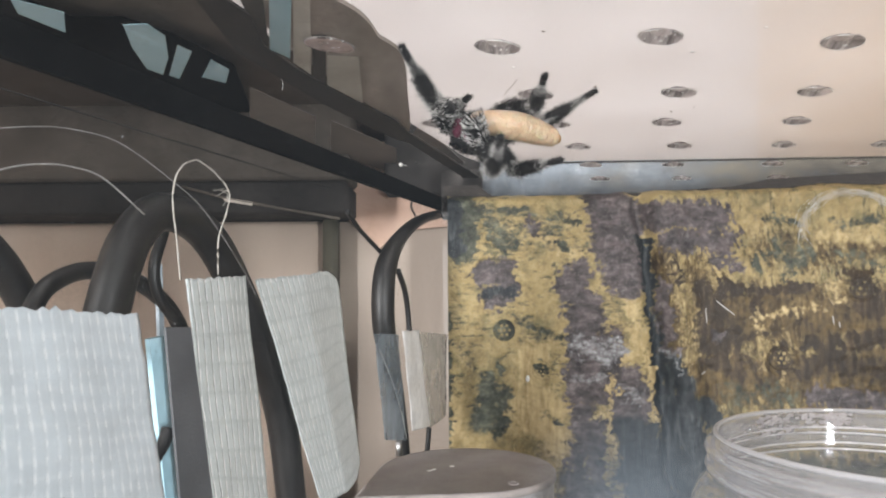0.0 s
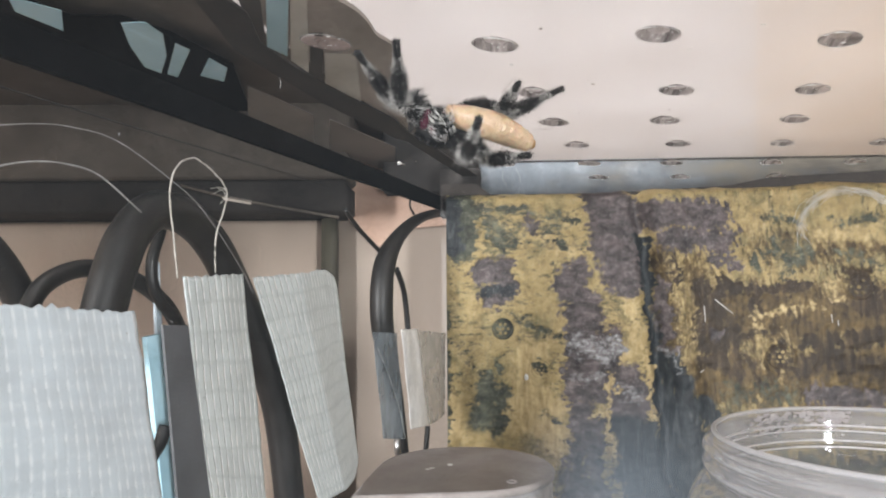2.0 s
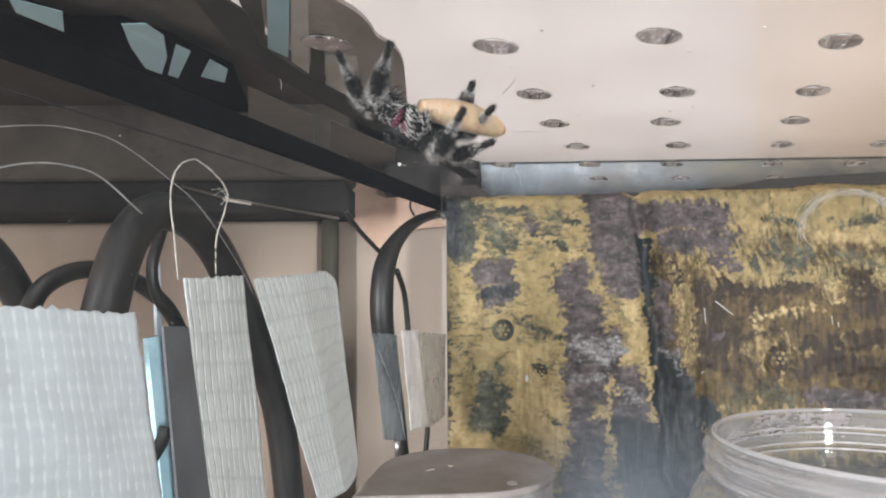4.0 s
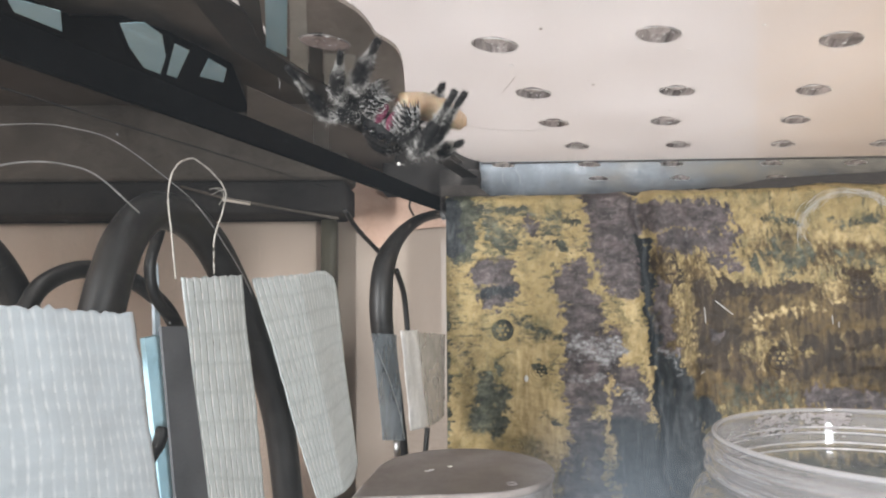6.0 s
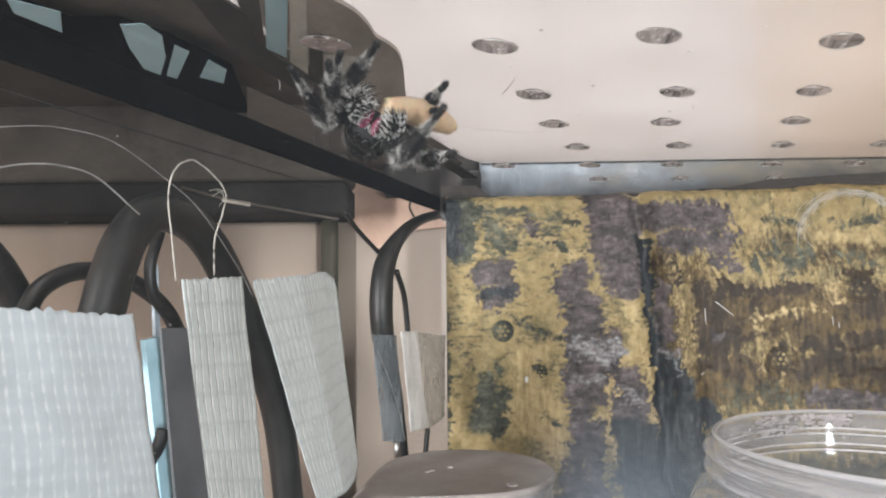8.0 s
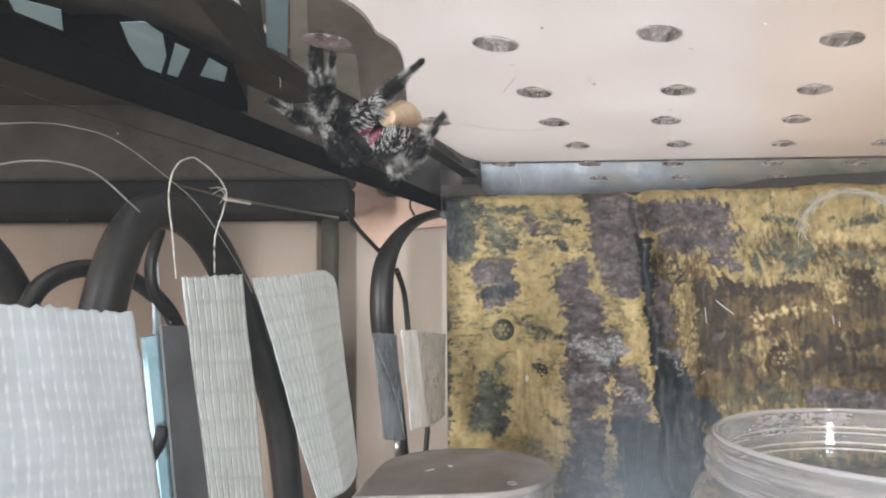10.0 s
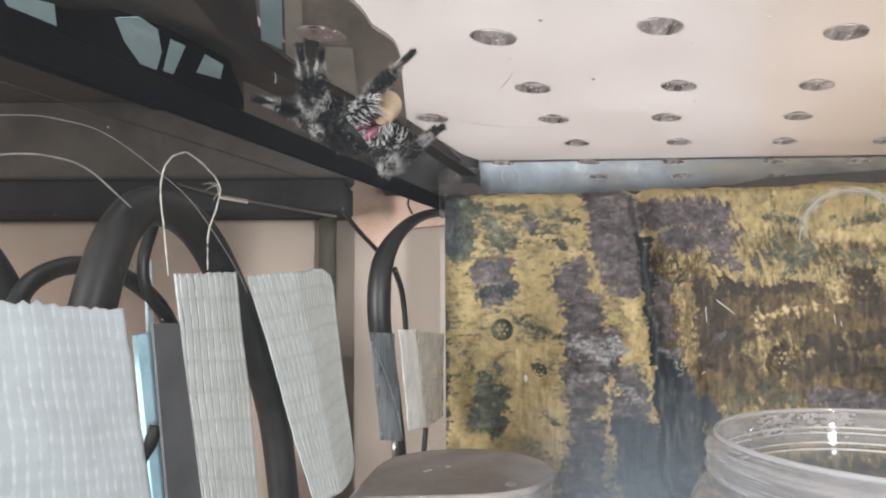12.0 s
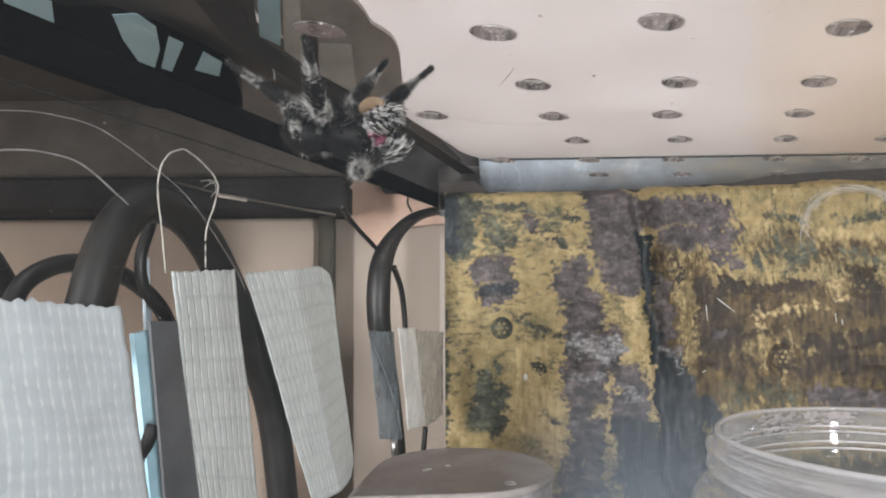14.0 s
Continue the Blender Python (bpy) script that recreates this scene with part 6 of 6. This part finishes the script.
def motions():
    mouth = [(0, -0.0062, -0.1045, 0.141), (1, -0.0075, -0.1045, 0.1415), (2, -0.0108, -0.1045, 0.1418), (3, -0.0131, -0.1045, 0.142), (5.5, -0.0175, -0.1045, 0.1426), (6.5, -0.0177, -0.1045, 0.1427), (8, -0.0199, -0.1045, 0.1421), (10.5, -0.0202, -0.1045, 0.1402), (11.5, -0.0201, -0.1047, 0.1402), (12.5, -0.0194, -0.105, 0.14), (13, -0.018, -0.105, 0.1389), (13.3, -0.0181, -0.105, 0.139), (13.6, -0.0185, -0.105, 0.1387), (14, -0.019, -0.105, 0.1385)]
    forward = [(0, -0.49, -0.832, -0.262), (1, -0.472, -0.839, -0.272), (2, -0.445, -0.862, -0.244), (3, -0.364, -0.901, -0.236), (5.5, -0.007, -0.997, -0.076), (6.5, 0.034, -0.995, -0.09), (8, 0.137, -0.989, -0.064), (10.5, 0.416, -0.9, -0.132), (11.5, 0.393, -0.899, -0.195), (12.5, 0.396, -0.883, -0.253), (13, 0.719, -0.672, -0.18), (13.3, 0.828, -0.534, -0.168), (13.6, 0.886, -0.432, -0.171), (14, 0.925, -0.336, -0.175)]
    crown = [(0, -0.243, 0.418, -0.875), (1, -0.191, 0.398, -0.897), (2, -0.403, 0.436, -0.805), (3, -0.458, 0.393, -0.797), (5.5, -0.517, 0.069, -0.853), (6.5, -0.564, 0.055, -0.824), (8, -0.56, -0.024, -0.828), (10.5, -0.692, -0.22, -0.688), (11.5, -0.734, -0.178, -0.656), (12.5, -0.71, -0.119, -0.694), (13, -0.566, -0.414, -0.713), (13.3, -0.476, -0.514, -0.713), (13.6, -0.416, -0.575, -0.705), (14, -0.358, -0.628, -0.691)]
    bite = [(0, -0.0052, -0.107, 0.1418), (1, -0.0057, -0.1075, 0.1418), (2, -0.0088, -0.108, 0.1424), (3, -0.0107, -0.1085, 0.1428), (5.5, -0.0152, -0.107, 0.1444), (6.5, -0.0155, -0.107, 0.1446), (8, -0.0176, -0.1075, 0.1439), (10.5, -0.0175, -0.107, 0.1417), (11.5, -0.0177, -0.107, 0.1415), (12.5, -0.0172, -0.107, 0.141), (13, -0.0171, -0.107, 0.14), (13.3, -0.0173, -0.107, 0.1402), (13.6, -0.0177, -0.107, 0.1401), (14, -0.0182, -0.107, 0.14)]
    tail = [(0, 0.0088, -0.1015, 0.14), (1, 0.008, -0.1025, 0.14), (2, 0.004, -0.1035, 0.1387), (3, 0.0017, -0.1045, 0.1399), (5.5, -0.0052, -0.0955, 0.1437), (6.5, -0.0059, -0.0955, 0.1439), (8, -0.0062, -0.0955, 0.143), (10.5, -0.0152, -0.091, 0.1458), (11.5, -0.0163, -0.092, 0.1455), (12.5, -0.0192, -0.093, 0.1487), (13, -0.0203, -0.093, 0.1475), (13.3, -0.0203, -0.093, 0.1472), (13.6, -0.0205, -0.093, 0.1465), (14, -0.0207, -0.093, 0.1455)]
    times = [row[0] for row in mouth]
    root = {t: basis(between(mouth, t), between(forward, t), between(crown, t)) for t in times}
    walk(SPIDER, [(t, root[t]) for t in times])
    swing = [(0, -38, 50, 0.0022), (2, -37, 50, 0.0018), (3, -14, 26, 0.0005), (5.5, 0, 0, 0), (14, 0, 0, 0)]
    walk(ABDOMEN, [(t, pose(-0.0058 - slack, 0, 0.0012, 0, pitch, yaw)) for t, pitch, yaw, slack in swing])
    grip = {t: basis(between(bite, t), between(tail, t) - between(bite, t), (0, 0, 1)) for t in times}
    walk(LARVA, [(t, grip[t]) for t in times])
    hips = [(-1.6, -1.9, -0.4), (-2.7, -2.1, -0.5), (-3.7, -2.0, -0.5), (-4.7, -1.7, -0.4),
            (-1.6, 1.9, -0.4), (-2.7, 2.1, -0.5), (-3.7, 2.0, -0.5), (-4.7, 1.7, -0.4)]
    front_a_knee = [(0, -0.0023, -0.1075, 0.1341), (1, -0.001, -0.107, 0.1357), (2, -0.0057, -0.1085, 0.1359), (3, -0.0076, -0.1084, 0.1364), (5.5, -0.0125, -0.1077, 0.1368), (6.5, -0.0126, -0.1074, 0.1368), (8, -0.0153, -0.1072, 0.1359), (10.5, -0.0159, -0.1068, 0.134), (11.5, -0.0165, -0.107, 0.1338), (12.5, -0.0168, -0.1077, 0.1337), (13, -0.017, -0.1085, 0.1332), (13.3, -0.0172, -0.1084, 0.1331), (13.6, -0.0187, -0.1084, 0.1326), (14, -0.0207, -0.1086, 0.1325)]
    front_a = [(0, -0.0019, -0.1179, 0.1369), (1, -0.0004, -0.1177, 0.1369), (2, -0.0044, -0.1188, 0.1388), (3, -0.006, -0.1188, 0.1389), (5.5, -0.0075, -0.1144, 0.1436), (6.5, -0.0076, -0.1144, 0.1434), (8, -0.009, -0.1134, 0.1421), (10.5, -0.01, -0.1039, 0.1426), (11.5, -0.0093, -0.1034, 0.1409), (12.5, -0.0093, -0.1041, 0.1406), (13, -0.0114, -0.1023, 0.1401), (13.3, -0.013, -0.1031, 0.1415), (13.6, -0.0144, -0.1026, 0.1406), (14, -0.0167, -0.1015, 0.1395)]
    second_a_knee = [(0, 0.0016, -0.1025, 0.135), (1, 0.001, -0.1026, 0.1362), (2, -0.002, -0.1023, 0.1364), (3, -0.0043, -0.1019, 0.1368), (5.5, -0.0108, -0.1065, 0.138), (6.5, -0.011, -0.1063, 0.1382), (8, -0.0121, -0.1014, 0.1367), (10.5, -0.0137, -0.0964, 0.1382), (11.5, -0.0144, -0.0957, 0.1381), (12.5, -0.0147, -0.0952, 0.1379), (13, -0.016, -0.0944, 0.1374), (13.3, -0.0166, -0.0947, 0.1375), (13.6, -0.0179, -0.0947, 0.1369), (14, -0.0196, -0.0947, 0.1367)]
    second_a = [(0, 0.0069, -0.1119, 0.1349), (1, 0.0059, -0.1122, 0.136), (2, 0.0029, -0.1119, 0.1353), (3, 0.0008, -0.1112, 0.1346), (5.5, -0.0063, -0.1148, 0.1432), (6.5, -0.0064, -0.1149, 0.1429), (8, -0.0076, -0.1112, 0.1361), (10.5, -0.0105, -0.1065, 0.1405), (11.5, -0.0097, -0.1053, 0.14), (12.5, -0.0098, -0.1046, 0.1401), (13, -0.012, -0.1044, 0.1388), (13.3, -0.0131, -0.1047, 0.1393), (13.6, -0.0143, -0.1047, 0.1391), (14, -0.0157, -0.1046, 0.1387)]
    third_a_knee = [(0, 0.0052, -0.103, 0.1419), (1, 0.0038, -0.1029, 0.1429), (2, 0.0003, -0.1025, 0.1432), (3, -0.0025, -0.1015, 0.1445), (5.5, -0.0106, -0.0965, 0.1465), (6.5, -0.0109, -0.0965, 0.1466), (8, -0.0121, -0.0989, 0.1457), (10.5, -0.0195, -0.1054, 0.1455), (11.5, -0.0195, -0.106, 0.1453), (12.5, -0.0191, -0.1075, 0.1438), (13, -0.0184, -0.1079, 0.1421), (13.3, -0.0183, -0.1081, 0.1421), (13.6, -0.0173, -0.1074, 0.142), (14, -0.0177, -0.0998, 0.1442)]
    third_a = [(0, 0.0142, -0.1015, 0.1476), (1, 0.0117, -0.0981, 0.1484), (2, 0.0096, -0.0999, 0.1481), (3, 0.0012, -0.1115, 0.1468), (5.5, -0.0091, -0.1071, 0.1469), (6.5, -0.0091, -0.1071, 0.1468), (8, -0.0087, -0.1092, 0.1466), (10.5, -0.0129, -0.1132, 0.1488), (11.5, -0.013, -0.114, 0.1485), (12.5, -0.013, -0.1154, 0.1481), (13, -0.0128, -0.1147, 0.1484), (13.3, -0.0129, -0.1152, 0.1482), (13.6, -0.0128, -0.1149, 0.1484), (14, -0.0105, -0.107, 0.1478)]
    rear_a_knee = [(0, 0.0048, -0.1018, 0.1449), (1, 0.0036, -0.1015, 0.1451), (2, 0.0003, -0.1015, 0.1444), (3, -0.0021, -0.1012, 0.1434), (5.5, -0.0093, -0.0975, 0.1388), (6.5, -0.0097, -0.0975, 0.1389), (8, -0.0136, -0.0953, 0.1455), (10.5, -0.0211, -0.0949, 0.1461), (11.5, -0.0212, -0.0949, 0.1462), (12.5, -0.0207, -0.0946, 0.1459), (13, -0.0214, -0.0958, 0.1449), (13.3, -0.0233, -0.0993, 0.1462), (13.6, -0.0227, -0.0991, 0.146), (14, -0.0226, -0.0986, 0.1454)]
    rear_a = [(0, 0.0049, -0.1125, 0.1468), (1, 0.0043, -0.1121, 0.1469), (2, 0.0015, -0.1122, 0.1454), (3, 0.0004, -0.1115, 0.1457), (5.5, -0.0062, -0.1078, 0.1384), (6.5, -0.0065, -0.1078, 0.1382), (8, -0.0103, -0.1054, 0.1438), (10.5, -0.0159, -0.1041, 0.1481), (11.5, -0.016, -0.1041, 0.1482), (12.5, -0.0163, -0.1042, 0.148), (13, -0.0177, -0.1055, 0.1478), (13.3, -0.0169, -0.1075, 0.149), (13.6, -0.0171, -0.1079, 0.1489), (14, -0.017, -0.1072, 0.1488)]
    front_b_knee = [(0, -0.0108, -0.1093, 0.144), (1, -0.0121, -0.1094, 0.1437), (2, -0.0153, -0.1096, 0.1438), (3, -0.0172, -0.1099, 0.1441), (5.5, -0.0212, -0.1101, 0.1463), (6.5, -0.0216, -0.1102, 0.1464), (8, -0.0225, -0.1104, 0.1463), (10.5, -0.0274, -0.1091, 0.1421), (11.5, -0.0275, -0.109, 0.1422), (12.5, -0.0281, -0.1072, 0.1428), (13, -0.0266, -0.1085, 0.1413), (13.3, -0.0266, -0.109, 0.1414), (13.6, -0.0266, -0.1097, 0.1415), (14, -0.0264, -0.1107, 0.1414)]
    front_b = [(0, -0.0149, -0.1178, 0.1492), (1, -0.0149, -0.1183, 0.1491), (2, -0.0152, -0.119, 0.149), (3, -0.0153, -0.1194, 0.149), (5.5, -0.0175, -0.1199, 0.149), (6.5, -0.0176, -0.1199, 0.1488), (8, -0.0178, -0.1198, 0.1487), (10.5, -0.0278, -0.1184, 0.1475), (11.5, -0.0279, -0.1183, 0.1477), (12.5, -0.027, -0.1161, 0.1488), (13, -0.0267, -0.1166, 0.1483), (13.3, -0.0267, -0.1172, 0.1484), (13.6, -0.0264, -0.1183, 0.1479), (14, -0.0262, -0.1194, 0.1478)]
    second_b_knee = [(0, -0.008, -0.0949, 0.1464), (1, -0.0138, -0.106, 0.1462), (2, -0.0172, -0.1065, 0.1453), (3, -0.0192, -0.1073, 0.1448), (5.5, -0.0249, -0.1069, 0.1458), (6.5, -0.0248, -0.1074, 0.1456), (8, -0.0256, -0.1085, 0.1461), (10.5, -0.0263, -0.1093, 0.1434), (11.5, -0.0263, -0.1094, 0.1434), (12.5, -0.0261, -0.1096, 0.1433), (13, -0.0239, -0.1113, 0.1413), (13.3, -0.0255, -0.1109, 0.1407), (13.6, -0.0258, -0.1112, 0.1405), (14, -0.0257, -0.1119, 0.1405)]
    second_b = [(0, -0.0056, -0.1054, 0.1458), (1, -0.0168, -0.1161, 0.1488), (2, -0.0206, -0.1162, 0.1486), (3, -0.0227, -0.1168, 0.1485), (5.5, -0.0228, -0.1172, 0.1483), (6.5, -0.0227, -0.1177, 0.148), (8, -0.0226, -0.1187, 0.148), (10.5, -0.024, -0.119, 0.1475), (11.5, -0.0241, -0.1191, 0.1476), (12.5, -0.0238, -0.1198, 0.1461), (13, -0.0216, -0.1213, 0.1446), (13.3, -0.0251, -0.1203, 0.146), (13.6, -0.0254, -0.1205, 0.146), (14, -0.0253, -0.1212, 0.1459)]
    third_b_knee = [(0, -0.0028, -0.094, 0.1451), (1, -0.0046, -0.0937, 0.1447), (2, -0.0076, -0.0938, 0.1448), (3, -0.0105, -0.0938, 0.1456), (5.5, -0.0267, -0.1002, 0.1442), (6.5, -0.0269, -0.1007, 0.1435), (8, -0.0266, -0.1069, 0.1418), (10.5, -0.0302, -0.1036, 0.1422), (11.5, -0.03, -0.1035, 0.1424), (12.5, -0.0293, -0.1042, 0.1431), (13, -0.0287, -0.1055, 0.1418), (13.3, -0.0291, -0.106, 0.1415), (13.6, -0.0293, -0.1069, 0.1422), (14, -0.0298, -0.1072, 0.1422)]
    third_b = [(0, 0.0008, -0.0843, 0.1481), (1, -0.0011, -0.084, 0.148), (2, -0.0034, -0.0843, 0.1478), (3, -0.0071, -0.0838, 0.1481), (5.5, -0.031, -0.109, 0.1489), (6.5, -0.0316, -0.1088, 0.1488), (8, -0.0296, -0.116, 0.1468), (10.5, -0.0339, -0.1138, 0.1424), (11.5, -0.0342, -0.1134, 0.1424), (12.5, -0.0344, -0.1137, 0.1431), (13, -0.0378, -0.1096, 0.1459), (13.3, -0.0381, -0.11, 0.1459), (13.6, -0.0381, -0.1111, 0.1469), (14, -0.0383, -0.1115, 0.1474)]
    rear_b_knee = [(0, 0.0004, -0.0949, 0.1446), (1, -0.0013, -0.0945, 0.1445), (2, -0.0048, -0.0943, 0.1447), (3, -0.0077, -0.0942, 0.1455), (5.5, -0.0244, -0.0954, 0.147), (6.5, -0.0247, -0.0952, 0.147), (8, -0.0252, -0.107, 0.1449), (10.5, -0.0302, -0.1036, 0.1423), (11.5, -0.0302, -0.1027, 0.1426), (12.5, -0.0296, -0.1032, 0.1432), (13, -0.0294, -0.1044, 0.1423), (13.3, -0.0298, -0.1052, 0.1423), (13.6, -0.0303, -0.1058, 0.1423), (14, -0.0308, -0.1063, 0.1424)]
    rear_b = [(0, 0.0047, -0.0857, 0.1481), (1, 0.0029, -0.0852, 0.1482), (2, -0.0014, -0.0847, 0.1482), (3, -0.0045, -0.0841, 0.148), (5.5, -0.0247, -0.106, 0.1489), (6.5, -0.0247, -0.1059, 0.1489), (8, -0.0243, -0.1175, 0.1472), (10.5, -0.0251, -0.1114, 0.1369), (11.5, -0.0252, -0.1105, 0.1372), (12.5, -0.0258, -0.111, 0.1368), (13, -0.0257, -0.1125, 0.136), (13.3, -0.0268, -0.1136, 0.1362), (13.6, -0.0276, -0.1143, 0.1362), (14, -0.0281, -0.1146, 0.1361)]
    feet = [front_a, second_a, third_a, rear_a, front_b, second_b, third_b, rear_b]
    knees = [front_a_knee, second_a_knee, third_a_knee, rear_a_knee, front_b_knee, second_b_knee, third_b_knee, rear_b_knee]
    for hip, foot, bend, (upper, lower) in zip(hips, feet, knees, LEGS):
        rows_u, rows_l = [], []
        for t in times:
            m = root[t]
            h = m @ (Vector(hip) * 0.001)
            knee = h + (between(bend, t) - h).normalized() * UPPER
            inv = m.inverted()
            rows_u.append((t, inv @ aim(h, knee)))
            rows_l.append((t, inv @ aim(knee, between(foot, t))))
        walk(upper, rows_u)
        walk(lower, rows_l)


LEGS = [leg_pieces(SPIDER, 11 + i, 1.15 if i in (0, 4) else 1.0) for i in range(8)]
motions()
